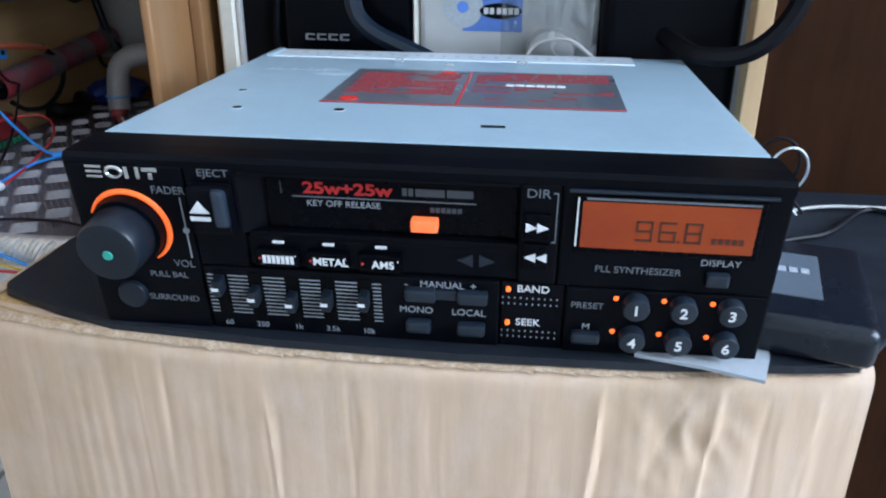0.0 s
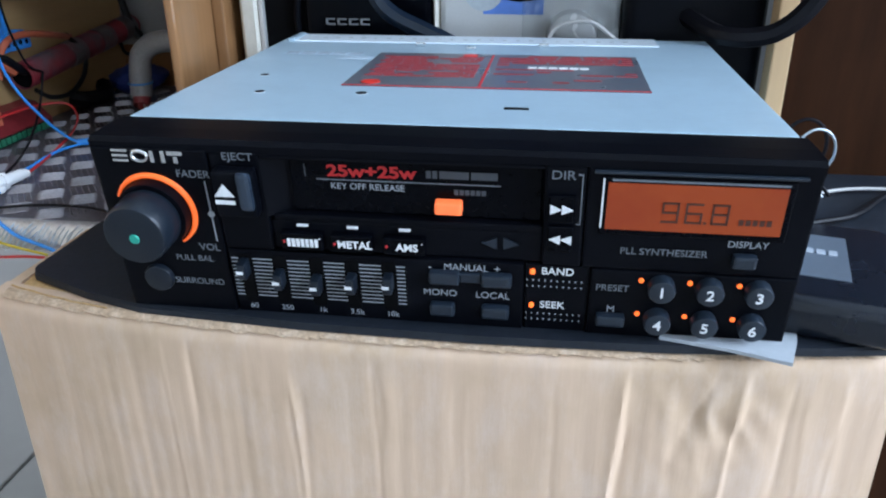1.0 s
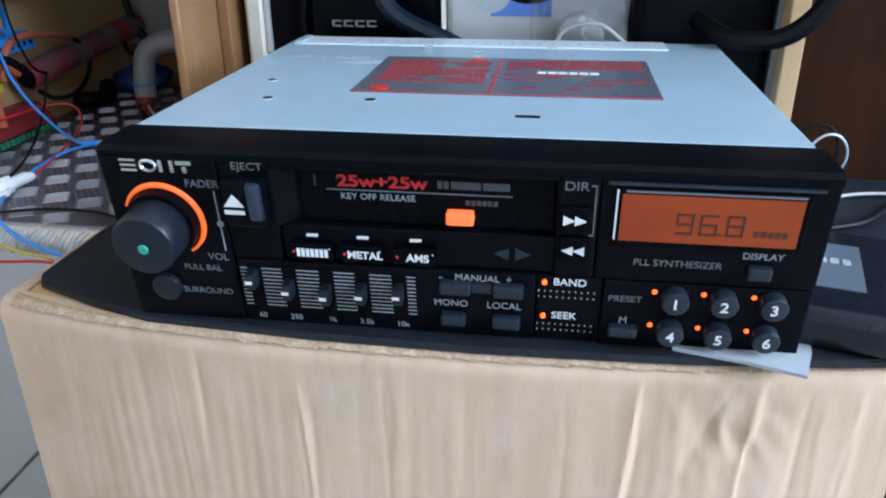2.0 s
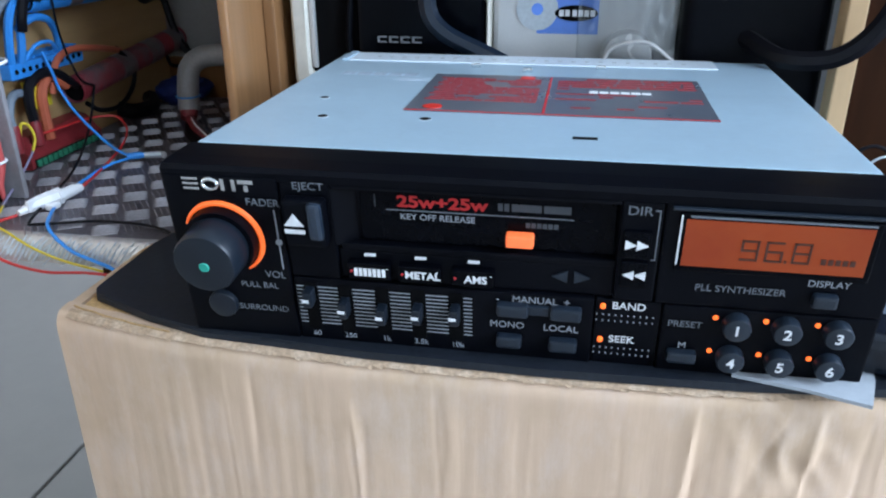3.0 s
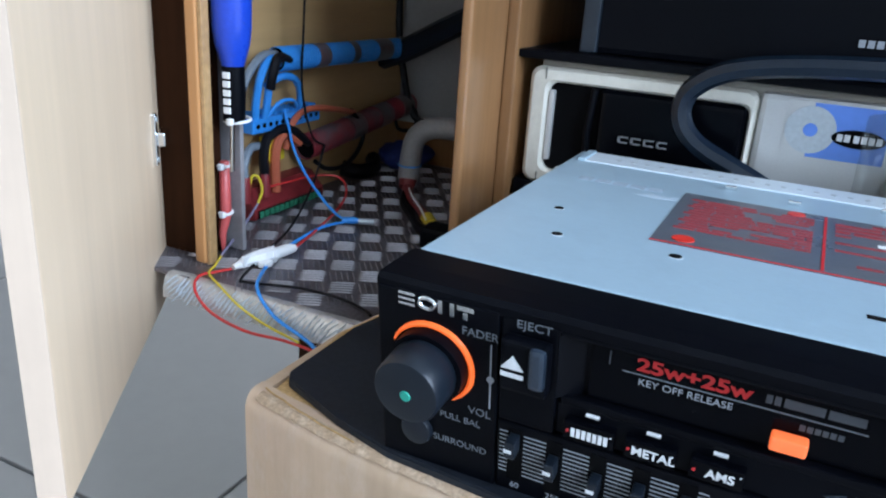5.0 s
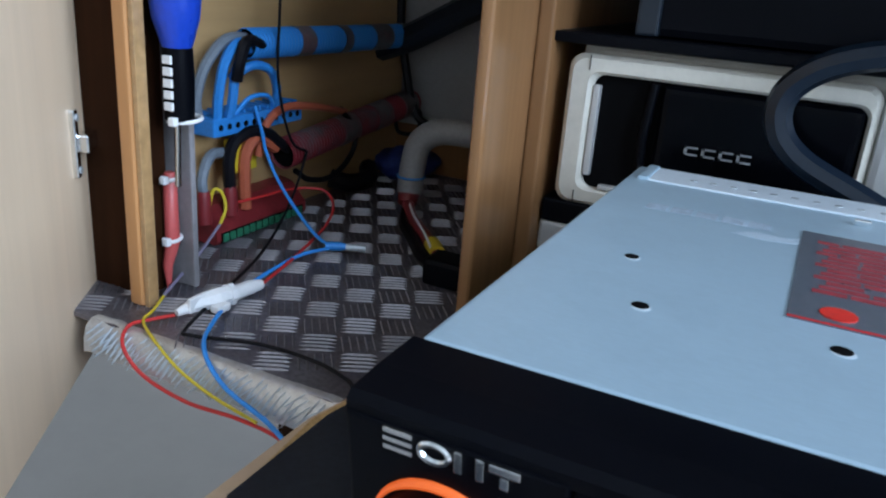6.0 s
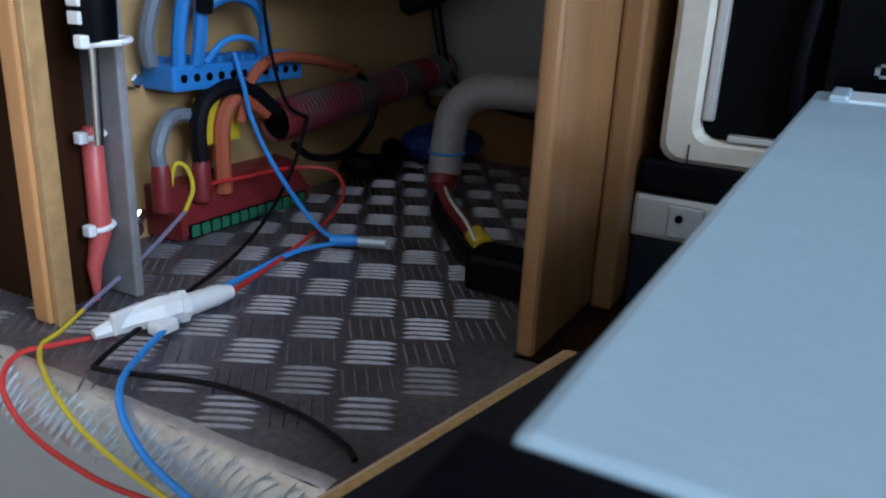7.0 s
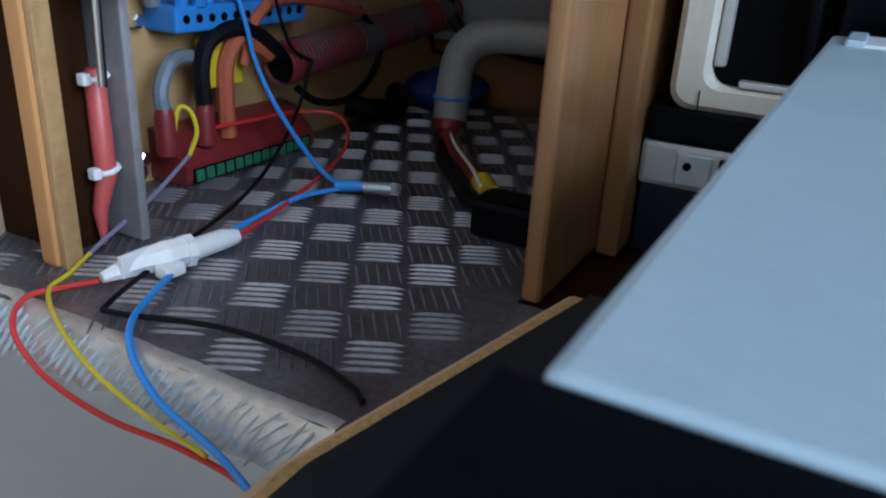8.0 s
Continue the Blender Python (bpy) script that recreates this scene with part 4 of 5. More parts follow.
    part("body", box(-0.012, 0.198, 0.170, 0.30, 0.0932, 0.22, 0.003), BLACK, sp)
    part("side_cheek", box(-0.0135, -0.006, 0.168, 0.172, 0.0934, 0.22, 0.001), BUTTON, sp)
    for i in range(7):
        part("print", box(0.0925 + i * 0.0031, 0.0948 + i * 0.0031, 0.1695, 0.1702, 0.1055, 0.1083), GREYPRINT, sp)
    for x in (0.014, 0.019):
        part("print", box(x, x + 0.003, 0.1695, 0.1702, 0.1175, 0.1215), GREYPRINT, sp)

head_unit()

def cables_right():
    wire("black_cable", [(0.20, 0.150, 0.104), (0.13, 0.150, 0.101), (0.08, 0.149, 0.0985), (0.052, 0.150, 0.094), (0.038, 0.152, 0.085), (0.036, 0.152, 0.074), (0.044, 0.152, 0.064), (0.066, 0.151, 0.054), (0.095, 0.1505, 0.040)], 0.0041, BLUEBLACK, "thick dark blue cable looping in front of the car stereo")
    wire("black_cable", [(0.215, 0.125, 0.13), (0.218, 0.125, 0.095), (0.213, 0.126, 0.075), (0.200, 0.128, 0.062), (0.182, 0.134, 0.060), (0.172, 0.152, 0.064), (0.168, 0.168, 0.066)], 0.0040, BLACKWIRE, "thick black cable loop beside the wooden post")
    # clear crumpled bag in front of the silver face
    bm = bmesh.new()
    g = [[bm.verts.new((0.101 + 0.042 * i / 24, 0.158 + 0.008 * noise.noise(Vector((i * 0.35, j * 0.3, 2.0))) + 0.005 * noise.noise(Vector((i * 0.9, j * 0.8, 5.0))) - 0.003, 0.024 + 0.062 * j / 24 - 0.012 * (i / 24 - 0.5) ** 2)) for j in range(25)] for i in range(25)]
    for i in range(24):
        for j in range(24):
            bm.faces.new((g[i][j], g[i + 1][j], g[i + 1][j + 1], g[i][j + 1]))
    solid("plastic_bag", bm, PLASTICBAG, "crumpled clear plastic bag hanging before the car stereo", "bag", smooth=True)
    wire("bag_cable", [(0.142, 0.1475, 0.055), (0.130, 0.147, 0.063), (0.116, 0.149, 0.060), (0.111, 0.149, 0.050)], 0.0009, GREYPL, "thin grey cable in the plastic bag")
    solid("black_bag", box(0.1445, 0.2038, 0.1535, 0.30, PZ, 0.0858, 0.006, 3), BLACK, "black soft case standing beside the car stereo", "case", smooth=True)
    wire("cable_loop", [(0.196, 0.090, 0.004)] + [(0.2135 + 0.0075 * math.cos(a), 0.098 + 0.003 * math.sin(a * 0.5), 0.0235 + 0.0095 * math.sin(a)) for a in (math.radians(-150 - 36 * k) for k in range(10))] + [(0.222, 0.104, 0.004)], 0.0005, STEEL_DULL, "thin silver-grey cable coiled behind the radio", steps=5)
    wire("cable_loop", [(0.194, 0.094, 0.004)] + [(0.2110 + 0.0080 * math.cos(a), 0.102, 0.0250 + 0.0100 * math.sin(a)) for a in (math.radians(-160 - 36 * k) for k in range(12))] + [(0.225, 0.106, 0.004)], 0.0007, BLACKWIRE, "thin black cable coiled behind the radio", steps=5)
    wire("grey_cable", [(0.205, 0.094, 0.0042), (0.222, 0.108, 0.0042), (0.238, 0.114, 0.0046), (0.262, 0.116, 0.0042)], 0.0007, GREYPL, "silver-grey cable lying on the black sheet")
    wire("black_lead", [(0.19, 0.06, 0.0042), (0.21, 0.075, 0.0042), (0.228, 0.085, 0.0044), (0.25, 0.112, 0.0042), (0.262, 0.109, 0.0042)], 0.0011, BLACKWIRE, "black lead lying on the black sheet")

cables_right()

# ---- wiring on the cabinet's side ----
def wiring():
    # terminal strips
    def strip(name, label, y0, y1, z0, z1, mat, hole_mat, holes, x0=WX, x1=-0.1652, lean=0.0):
        t = thing(name, label, "terminal strip")
        part("body", box(x0, x1, y0, y1, z0, z1, 0.0010), mat, t)
        for i in range(holes):
            y = y0 + (i + 0.8) * (y1 - y0) / (holes + 0.6)
            part("contact", ring_sweep([(x1 - 0.0005, y, (z0 + z1) / 2 + lean), (x1 + 0.0002, y, (z0 + z1) / 2 + lean)], 0.0013, 10), hole_mat, t)
            part("rib", box(x0, x1 - 0.002, y + 0.0014, y + 0.0026, z1 - 0.001, z1 + 0.0018, 0.0003), mat, t)
        return t
    strip("blue_terminal_strip", "blue earth terminal strip screwed to the plywood side", 0.1366, 0.1945, 0.0395, 0.0470, BLUE, DARK, 11)
    t = thing("red_terminal_strip", "dark red terminal strip with green contacts on the plywood side", "terminal strip")
    wedge = bmesh.new()
    prof = [(WX, -0.0045), (-0.1640, -0.0045), (-0.1632, -0.0030), (-0.1632, 0.0012), (-0.1645, 0.0024), (-0.1712, 0.0098), (WX, 0.0110)]
    ends = [[wedge.verts.new((x, y, z)) for x, z in prof] for y in (0.1345, 0.1950)]
    for i in range(len(prof)):
        j = (i + 1) % len(prof)
        wedge.faces.new((ends[0][i], ends[0][j], ends[1][j], ends[1][i]))
    wedge.faces.new(ends[0])
    wedge.faces.new(ends[1][::-1])
    part("body", wedge, REDPL, t)
    part("contact_rail", box(-0.1640, -0.1628, 0.1370, 0.1925, -0.0042, 0.0002, 0.0002), DARK, t)
    for i in range(13):
        y = 0.1378 + i * 0.0042
        part("contact", box(-0.1632, -0.1622, y, y + 0.0031, -0.0038, -0.0002, 0.0003), GREENPL, t)
    for y, z in ((0.1318, 0.0425), (0.1295, 0.003), (0.128, -0.001)):
        solid("bolt", ring_sweep([(WX, y, z), (WX + 0.004, y, z), (WX + 0.0045, y, z)], [0.0022, 0.0022, 0.0015], 6), CHROME, "small steel bolt in the plywood side", "bolt", "bolts on the side")
    # ribbed conduits
    def conduit(name, label, a, b, r, mat, rib=0.0022):
        a, b = Vector(a), Vector(b)
        n = int((b - a).length / rib) * 2
        bm = ring_sweep([a.lerp(b, i / n) for i in range(n + 1)], [r * (1.0 if i % 2 else 0.93) for i in range(n + 1)], 18, caps=False)
        t = thing(name, label, "conduit")
        part("tube", bm, mat, t, smooth=True)
        part("mouth", ring_sweep([a.lerp(b, 0.02), a.lerp(b, 0.03)], r * 0.9, 18), DARK, t)
    conduit("blue_conduit", "blue ribbed conduit along the plywood side", (-0.1660, 0.1560, 0.0752), (-0.1670, 0.300, 0.0735), 0.0064, BLUE)
    conduit("red_conduit", "dull red ribbed conduit with grey patches along the side", (-0.1640, 0.1775, 0.0265), (-0.1660, 0.300, 0.0365), 0.0072, CONDUITRED)
    for t, w in ((0.22, 0.010), (0.46, 0.006), (0.66, 0.016), (0.88, 0.008)):
        a = Vector((-0.1660, 0.1560, 0.0752)).lerp(Vector((-0.1670, 0.300, 0.0735)), t)
        solid("grey_tape", ring_sweep([a, a + Vector((0, w, -0.0001))], 0.0066, 18), DARKTAPE, "grey tape round the blue conduit", "tape", "tape on the blue conduit", smooth=True)
    for t in (0.35, 0.62, 0.85):
        a = Vector((-0.1640, 0.1775, 0.0265)).lerp(Vector((-0.1660, 0.300, 0.0365)), t)
        solid("grey_tape", ring_sweep([a, a + Vector((0, 0.014, 0.0011))], 0.0074, 18), DARKTAPE, "grey tape round the red conduit", "tape", "tape on the conduit", smooth=True)
    # blue leads
    wire("blue_lead", [(-0.166, 0.160, 0.0745), (-0.165, 0.150, 0.0755), (-0.165, 0.143, 0.068), (-0.166, 0.1405, 0.056), (-0.167, 0.1405, 0.047)], 0.0021, BLUE, "thick blue lead into the blue terminal strip")
    wire("blue_lead", [(-0.166, 0.160, 0.0730), (-0.163, 0.152, 0.0730), (-0.163, 0.147, 0.064), (-0.164, 0.1465, 0.055), (-0.166, 0.1465, 0.047)], 0.0021, BLUE, "thick blue lead into the blue terminal strip")
    wire("grey_lead", [(-0.168, 0.160, 0.0775), (-0.167, 0.146, 0.077), (-0.168, 0.136, 0.068), (-0.170, 0.1325, 0.056), (-0.171, 0.134, 0.047)], 0.0022, GREYCABLE, "grey lead behind the blue terminal strip")
    wire("black_lead", [(-0.162, 0.162, 0.0750), (-0.160, 0.151, 0.0770), (-0.160, 0.1462, 0.0690), (-0.1615, 0.1462, 0.0620)], 0.0024, BLACKWIRE, "short black lead at the mouth of the blue conduit")
    wire("blue_lead", [(-0.168, 0.150, 0.0620), (-0.165, 0.160, 0.0665), (-0.164, 0.170, 0.0640), (-0.165, 0.1755, 0.0550), (-0.167, 0.175, 0.046)], 0.0019, BLUE, "blue lead arching over the blue terminal strip")
    wire("blue_lead", [(-0.168, 0.152, 0.047), (-0.165, 0.158, 0.0535), (-0.164, 0.168, 0.0535), (-0.167, 0.176, 0.047)], 0.0010, BLUEWIRE, "thin blue lead bridging two contacts")
    # battery cables with lugs
    def lug(y, z0, z1, mat=REDPL):
        solid("cable_lug", ring_sweep([(-0.1655, y, z0), (-0.1655, y, z1 - 0.002), (-0.1655, y, z1)], [0.0030, 0.0029, 0.0024], 14), mat, "red insulated cable lug on the red terminal strip", "cable lug", "lugs on the strip", smooth=True)
    lug(0.1300, 0.0060, 0.0195)
    lug(0.1455, 0.0060, 0.0185)
    wire("grey_cable", [(-0.1655, 0.1300, 0.018), (-0.166, 0.1298, 0.024), (-0.167, 0.134, 0.0305), (-0.1685, 0.140, 0.0325), (-0.170, 0.150, 0.031)], 0.0022, GREYCABLE, "grey battery cable bending up from its lug")
    wire("black_cable", [(-0.1655, 0.1455, 0.017), (-0.166, 0.1456, 0.028), (-0.166, 0.149, 0.036), (-0.165, 0.158, 0.0395), (-0.164, 0.168, 0.0375), (-0.163, 0.177, 0.031), (-0.163, 0.186, 0.027)], 0.0026, BLACKWIRE, "thick black cable arching into the red conduit")
    wire("orange_cable", [(-0.1665, 0.1560, 0.0060), (-0.167, 0.1562, 0.020), (-0.167, 0.1575, 0.030), (-0.166, 0.163, 0.0360), (-0.165, 0.175, 0.030)], 0.0027, ORANGECABLE, "dull orange cable rising from the red terminal strip")
    solid("yellow_tag", box(-0.1715, -0.1690, 0.1490, 0.1670, 0.0215, 0.0365, 0.0006), YELLOW, "yellow plastic tag behind the cables", "tag")
    wire("red_hose", [(-0.165, 0.163, 0.028), (-0.164, 0.168, 0.042), (-0.163, 0.180, 0.0475), (-0.162, 0.200, 0.0455), (-0.163, 0.226, 0.0400)], 0.0018, ORANGECABLE, "thin dull red tube above the conduit")
    wire("black_loop", [(-0.163, 0.222, 0.042), (-0.160, 0.232, 0.030), (-0.160, 0.228, 0.018), (-0.160, 0.212, 0.0105), (-0.161, 0.195, 0.0120), (-0.162, 0.185, 0.018)], 0.0014, BLACKWIRE, "black cable loop under the red conduit")
    # loose wires
    wire("blue_wire", [(-0.1640, 0.160, 0.0500), (-0.1615, 0.1610, 0.0400), (-0.1600, 0.1625, 0.0300), (-0.1530, 0.1625, 0.0180), (-0.1400, 0.1605, 0.0060), (-0.1290, 0.1570, 0.0005), (-0.1215, 0.1560, -0.0015)], 0.00076, BLUEWIRE, "bright blue wire falling to the tread plate")
    wire("blue_wire", [(-0.1215, 0.1545, -0.0018), (-0.1260, 0.1440, -0.0020), (-0.1275, 0.1300, -0.0030), (-0.1225, 0.1000, -0.0030), (-0.1120, 0.0745, -0.0030), (-0.1020, 0.0610, -0.0030), (-0.0900, 0.0560, -0.0090), (-0.0720, 0.0545, -0.0150), (-0.0580, 0.0520, -0.0240), (-0.0500, 0.0490, -0.036)], 0.00076, BLUEWIRE, "bright blue wire crossing the tread plate")
    c = thing("wire_joint", "clear crimp connector at the end of the blue wires", "connector")
    part("sleeve", ring_sweep([(-0.1235, 0.1545, -0.0012), (-0.1185, 0.1575, -0.0012), (-0.1165, 0.1588, -0.0012)], [0.0017, 0.0019, 0.0014], 12), BLUEWIRE, c, smooth=True)
    part("crimp", ring_sweep([(-0.1165, 0.1588, -0.0014), (-0.1095, 0.1632, -0.0018)], [0.0016, 0.0017], 12), STEEL_DULL, c, smooth=True)
    wire("red_wire", [(-0.1640, 0.1470, 0.0110), (-0.1620, 0.1620, 0.0110), (-0.1590, 0.1790, 0.0112), (-0.1500, 0.1900, 0.0100), (-0.1420, 0.1870, 0.0050), (-0.1360, 0.1720, 0.0000), (-0.1278, 0.1395, -0.0025), (-0.1205, 0.1110, -0.0025)], 0.00062, REDWIRE, "thin red wire looping over the tread plate")
    wire("red_wire", [(-0.1265, 0.0740, -0.0028), (-0.1310, 0.0690, -0.0036), (-0.1340, 0.0620, -0.0040), (-0.1310, 0.0565, -0.0080), (-0.1220, 0.0555, -0.0150), (-0.1050, 0.0560, -0.0190), (-0.0850, 0.0560, -0.0180), (-0.0680, 0.0550, -0.0190), (-0.0540, 0.0520, -0.0260)], 0.00062, REDWIRE, "thin red wire hanging along the folded edge")
    f = thing("fuse_holder", "white inline fuse holder lying on the tread plate", "fuse holder")
    part("body", ring_sweep([(-0.1195, 0.1085, -0.0018), (-0.1200, 0.1040, -0.0014), (-0.1212, 0.0930, -0.0014)], [0.0018, 0.0026, 0.0027], 14), NYLON, f, smooth=True)
    part("cap", ring_sweep([(-0.1210, 0.0940, -0.0010), (-0.1222, 0.0890, -0.0008), (-0.1245, 0.0830, -0.0012), (-0.1262, 0.0745, -0.0022)], [0.0034, 0.0036, 0.0030, 0.0012], 8), NYLON, f)
    part("rim", ring_sweep([(-0.1208, 0.0948, -0.0012), (-0.1213, 0.0928, -0.0010)], 0.0040, 8), NYLON, f)
    part("rib", box(-0.1245, -0.1230, 0.0775, 0.0860, -0.0030, 0.0022, 0.0004), NYLON, f)
    part("wing", box(-0.1205, -0.1165, 0.0835, 0.0895, -0.0040, -0.0012, 0.0008), NYLON, f)
    wire("yellow_wire", [(-0.1655, 0.1330, 0.0120), (-0.1645, 0.1345, 0.0190), (-0.1625, 0.1370, 0.0180), (-0.1605, 0.1370, 0.0120), (-0.1600, 0.1330, 0.0060)], 0.0007, YELLOW, "short yellow wire at the red terminal strip")
    wire("violet_wire", [(-0.1600, 0.1330, 0.0060), (-0.1520, 0.1120, 0.0010), (-0.1420, 0.0870, -0.0020), (-0.1395, 0.0820, -0.0024)], 0.0006, VIOLET, "grey violet wire running down to the plate")
    wire("yellow_wire", [(-0.1395, 0.0820, -0.0024), (-0.1350, 0.0730, -0.0030), (-0.1320, 0.0660, -0.0034), (-0.1200, 0.0590, -0.0040), (-0.1080, 0.0560, -0.0085), (-0.0950, 0.0555, -0.0130), (-0.0780, 0.0555, -0.0165)], 0.00052, YELLOW, "yellow wire crossing the folded edge")
    wire("black_wire", [(-0.1555, 0.1850, 0.0280), (-0.1545, 0.1750, 0.0120), (-0.1490, 0.1560, 0.0010), (-0.1380, 0.1280, -0.0028), (-0.1255, 0.0930, -0.0026), (-0.1170, 0.0690, -0.0030), (-0.1120, 0.0665, -0.0030), (-0.0917, 0.0735, -0.0030), (-0.0720, 0.0745, -0.0032), (-0.0590, 0.0715, -0.0036), (-0.0544, 0.0690, -0.0040)], 0.00062, BLACKWIRE, "thin black wire crossing the tread plate")
    wire("black_wire", [(-0.1570, 0.1700, 0.130), (-0.1575, 0.1680, 0.090), (-0.1590, 0.1690, 0.060), (-0.1570, 0.1750, 0.035), (-0.1555, 0.1850, 0.0280)], 0.0006, BLACKWIRE, "thin black wire hanging from above")

wiring()

def tool_strip():
    solid("grey_strip", box(-0.1560, -0.1405, 0.0980, 0.1005, PZ + 0.0004, 0.34, 0.0006), GREYSTRIP, "grey metal strip behind the front post", "strip")
    s = thing("screwdriver", "screwdriver with blue and black handle tied to the strip", "screwdriver")
    x, y = -0.1366, 0.0900
    part("handle", ring_sweep([(x, y, 0.0800), (x, y, 0.0835), (x, y, 0.0890), (x, y, 0.0960), (x, y, 0.112), (x, y, 0.128), (x, y, 0.131)], [0.0046, 0.0056, 0.0072, 0.0080, 0.0084, 0.0078, 0.004], 20), BLUEHANDLE, s, "blue handle", True)
    grip = part("grip", ring_sweep([(x, y, 0.0565), (x, y, 0.0575), (x, y, 0.0700), (x, y, 0.0802)], [0.0030, 0.0046, 0.0050, 0.0048], 20), BLACK, s, "black grip", True)
    for i in range(5):
        part("print", box(x - 0.0012, x + 0.0022, y - 0.0054, y - 0.0044, 0.0610 + i * 0.0036, 0.0636 + i * 0.0036, 0.0002), WHITE, grip)
    part("shaft", ring_sweep([(x - 0.002, y, 0.0350), (x - 0.001, y, 0.0570)], 0.0011, 10), CHROME, s, smooth=True)
    x2 = -0.1470
    solid("red_sleeve", ring_sweep([(x2, y + 0.0045, 0.0375), (x2, y + 0.0045, 0.0365), (x2, y + 0.0045, 0.0120), (x2 + 0.0003, y + 0.0015, 0.0040), (x2 + 0.0010, y + 0.001, -0.0045)], [0.0016, 0.0024, 0.0026, 0.0018, 0.0007], 14), SHRINK, "red heat-shrink sleeve tied to the grey strip", "sleeve", smooth=True)
    for z, r, cx in ((0.0355, 0.0028, x2), (0.0135, 0.0030, x2), (0.0575, 0.0054, x)):
        t = thing("cable_tie", "white nylon cable tie round the strip", "cable tie", "cable ties")
        yc = y + (0.0045 if r < 0.004 else 0.002)
        loop = [(cx + r * math.cos(a), yc + r * math.sin(a), z + 0.0005 * math.sin(a)) for a in (2 * math.pi * k / 20 for k in range(21))]
        part("band", ring_sweep(loop, 0.0007, 6), NYLON, t, smooth=True)
        part("head", box(cx + 0.0004, cx + 0.0030, yc - r - 0.0024, yc - r - 0.0002, z - 0.0013, z + 0.0015, 0.0005), NYLON, t)

tool_strip()

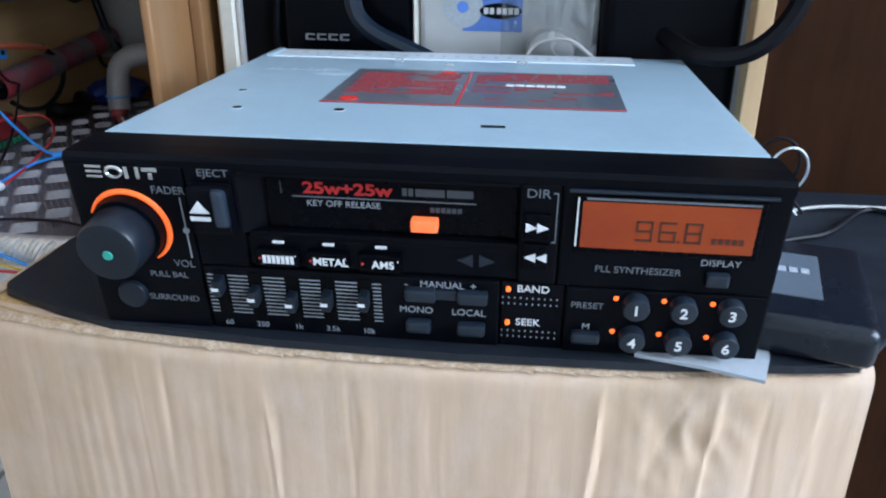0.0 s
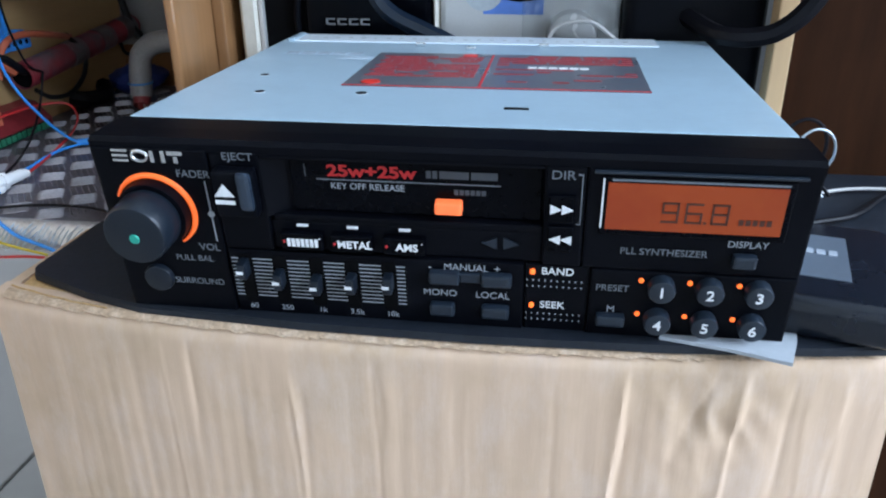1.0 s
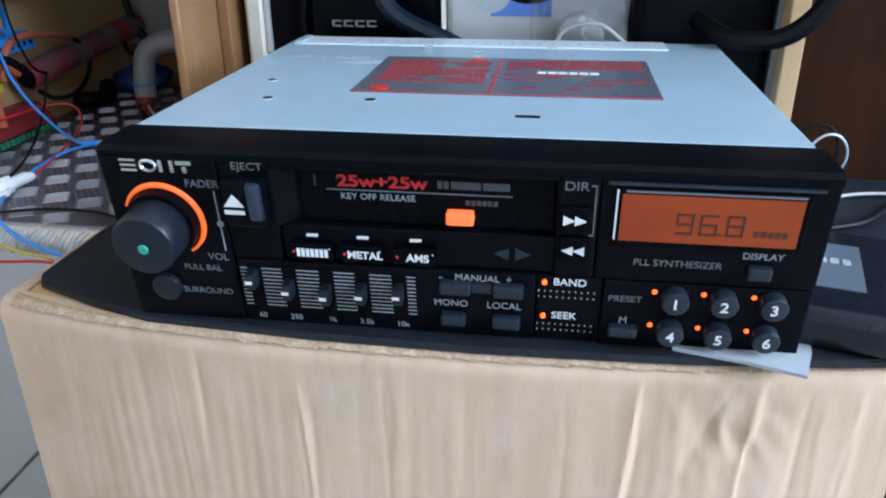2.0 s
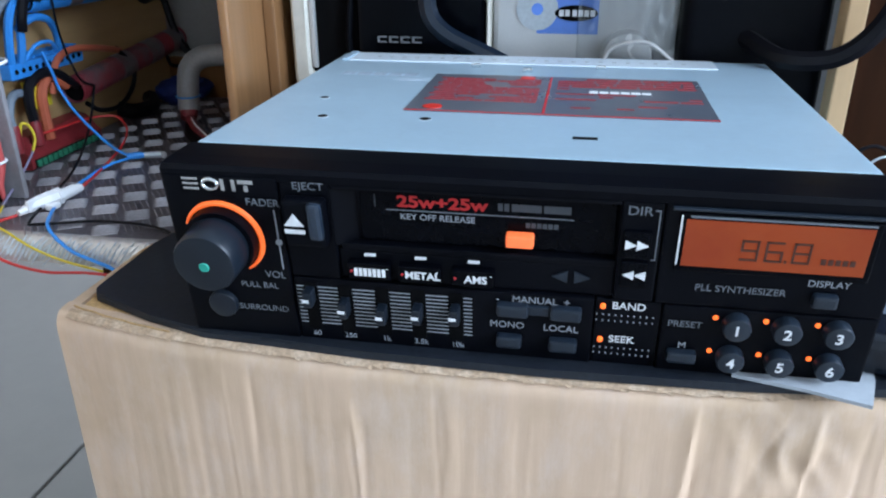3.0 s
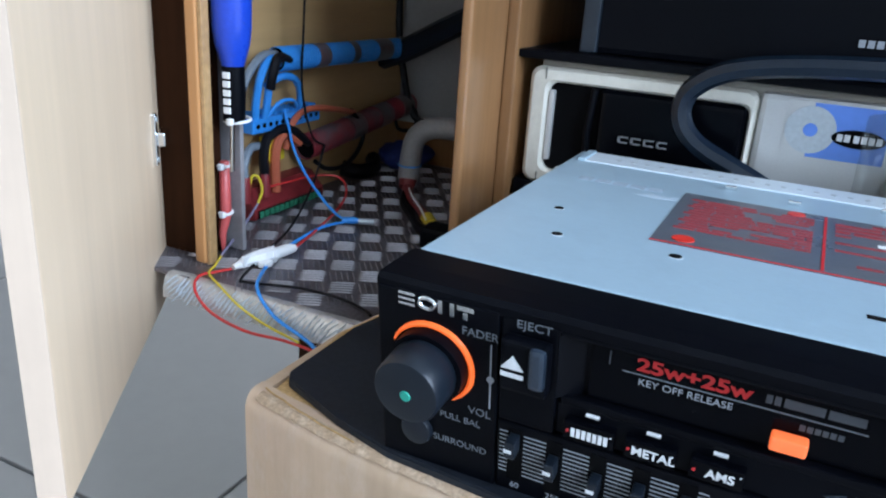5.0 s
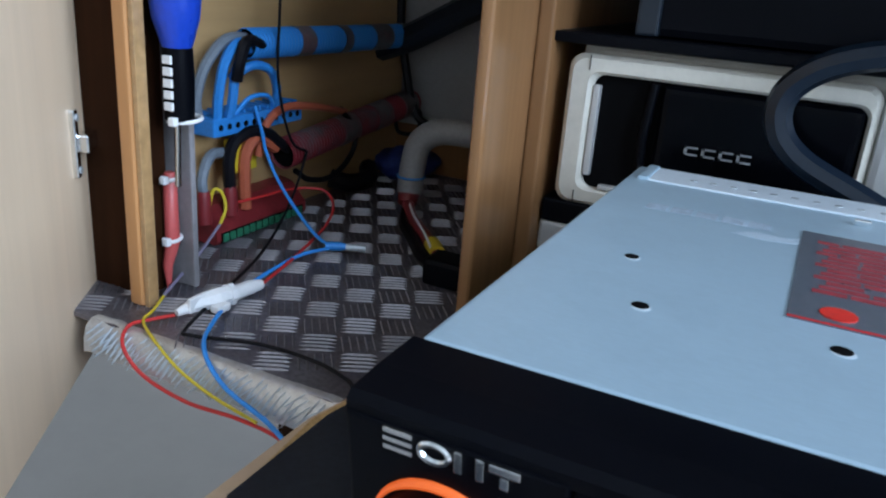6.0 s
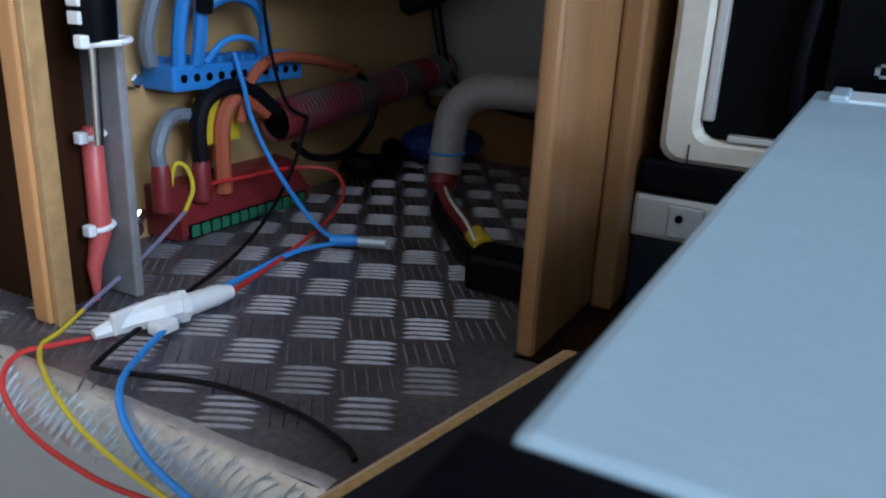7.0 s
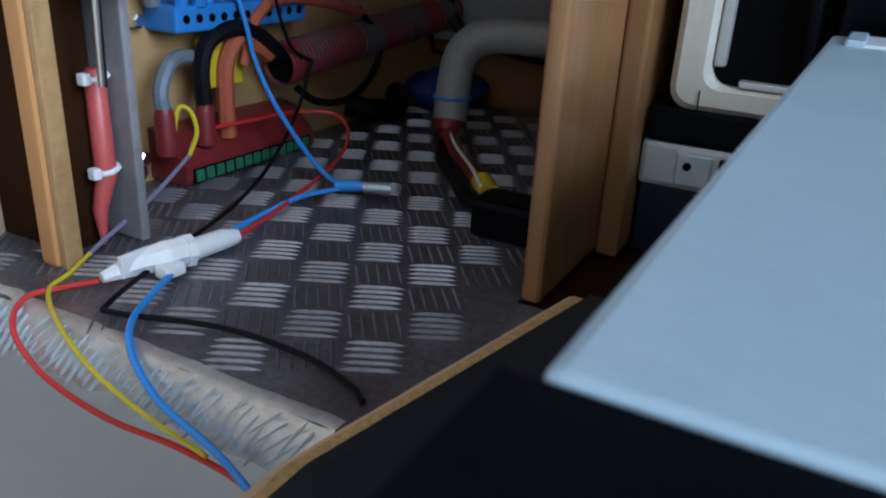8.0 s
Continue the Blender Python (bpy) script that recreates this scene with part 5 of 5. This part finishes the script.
def far_corner():
    # grey conduit bending down onto the plate, with its leads
    c = thing("grey_conduit", "grey bent conduit with red and black leads coming out", "conduit")
    part("tube", ring_sweep(spline([(-0.070, 0.235, 0.0370), (-0.095, 0.233, 0.0375), (-0.112, 0.230, 0.0370), (-0.1205, 0.227, 0.0310), (-0.1225, 0.225, 0.0200), (-0.1215, 0.221, 0.0070)], 6), 0.0062, 18), CONDUITGREY, c, smooth=True)
    part("sleeve", ring_sweep([(-0.1216, 0.2215, 0.0090), (-0.1205, 0.2170, 0.0030)], [0.0056, 0.0044], 14), REDPL, c, smooth=True)
    part("tie", ring_sweep([(-0.1224 + 0.0066 * math.cos(a), 0.2235 + 0.0066 * math.sin(a), 0.0150) for a in (2 * math.pi * k / 18 for k in range(19))], 0.0006, 6), BLUE, c, "blue tie")
    wire("red_lead", [(-0.1205, 0.2180, 0.0040), (-0.112, 0.2060, 0.0010), (-0.098, 0.1910, 0.0000), (-0.085, 0.1780, -0.0010), (-0.0745, 0.1630, -0.0010)], 0.0030, REDPL, "thick red lead on the tread plate")
    wire("black_lead", [(-0.1190, 0.2160, 0.0020), (-0.112, 0.2010, -0.0010), (-0.098, 0.1840, -0.0015), (-0.086, 0.1690, -0.0015), (-0.074, 0.160, -0.0015)], 0.0030, BLACKWIRE, "thick black lead on the tread plate")
    solid("yellow_sleeve", ring_sweep([(-0.0880, 0.1810, 0.0000), (-0.0810, 0.1725, -0.0006)], 0.0036, 12), YELLOW, "yellow band round the red lead", "sleeve", smooth=True)
    wire("white_lead", [(-0.1190, 0.2160, 0.0050), (-0.108, 0.2010, 0.0040), (-0.094, 0.1850, 0.0030), (-0.084, 0.1720, 0.0020)], 0.0006, NYLON, "thin white lead between the thick ones")
    wire("yellow_tie", [(-0.1180, 0.2120, -0.003), (-0.1195, 0.2140, 0.0010), (-0.1185, 0.2150, 0.0050), (-0.1170, 0.2130, 0.0030)], 0.0009, YELLOW, "yellow tie round the leads", "tie")
    solid("black_plug", box(-0.0765, -0.0575, 0.1500, 0.1640, PZ + 0.0004, 0.0060, 0.0020, 2), BLACK, "black plug on the tread plate beside the divider", "plug")
    bm = bmesh.new()
    bmesh.ops.create_icosphere(bm, subdivisions=4, radius=1.0)
    for v in bm.verts:
        k = 1 + 0.25 * noise.noise(v.co * 2.2)
        v.co = Vector((-0.160 + v.co.x * 0.018 * k, 0.287 + v.co.y * 0.018 * k, PZ + 0.009 + v.co.z * 0.0088 * k))
    solid("blue_cloth", bm, CLOTHBLUE, "crumpled dark blue cloth in the far corner", "cloth", smooth=True)
    wire("black_cable", [(-0.1700, 0.262, 0.004), (-0.163, 0.250, 0.001), (-0.166, 0.236, 0.001), (-0.1745, 0.232, 0.003)], 0.0050, BLACKWIRE, "short thick black cable end on the plate")
    wire("black_cable", [(-0.1740, 0.296, 0.110), (-0.1720, 0.294, 0.080), (-0.166, 0.292, 0.055), (-0.160, 0.292, 0.035), (-0.150, 0.293, 0.026), (-0.110, 0.295, 0.020), (-0.060, 0.296, 0.018)], 0.0024, BLACKWIRE, "black cable bending down the back panel")
    wire("grey_hose", [(-0.180, 0.285, 0.066), (-0.160, 0.285, 0.074), (-0.130, 0.286, 0.090), (-0.090, 0.288, 0.110)], 0.0075, BLUEBLACK, "dark hose rising across the back panel")
    wire("black_loop", [(-0.176, 0.298, 0.024), (-0.168, 0.296, 0.034), (-0.158, 0.296, 0.032), (-0.160, 0.297, 0.020), (-0.172, 0.298, 0.018), (-0.174, 0.296, 0.028)], 0.0012, BLACKWIRE, "coiled black lead in the far corner")

far_corner()

# ---- floor tiles ----
def tiles():
    size, joint = 0.60, 0.004
    bm = box(-size / 2 + joint / 2, size / 2 - joint / 2, -size / 2 + joint / 2, size / 2 - joint / 2, -0.006, 0.0, 0.0008, 1)
    me = mesh_of("tile", bm, FLOOR)
    fl = bpy.data.objects["floor"]
    for i in range(-5, 7):
        for j in range(-6, 4):
            x, y = -0.03 + i * size, -0.08 + j * size
            if -1.4 < x < 1.8 and -1.65 < y < 0.95:
                ob = new("tile", me)
                ob.parent = fl
                ob.location = (x, y, FLOOR_Z)

tiles()
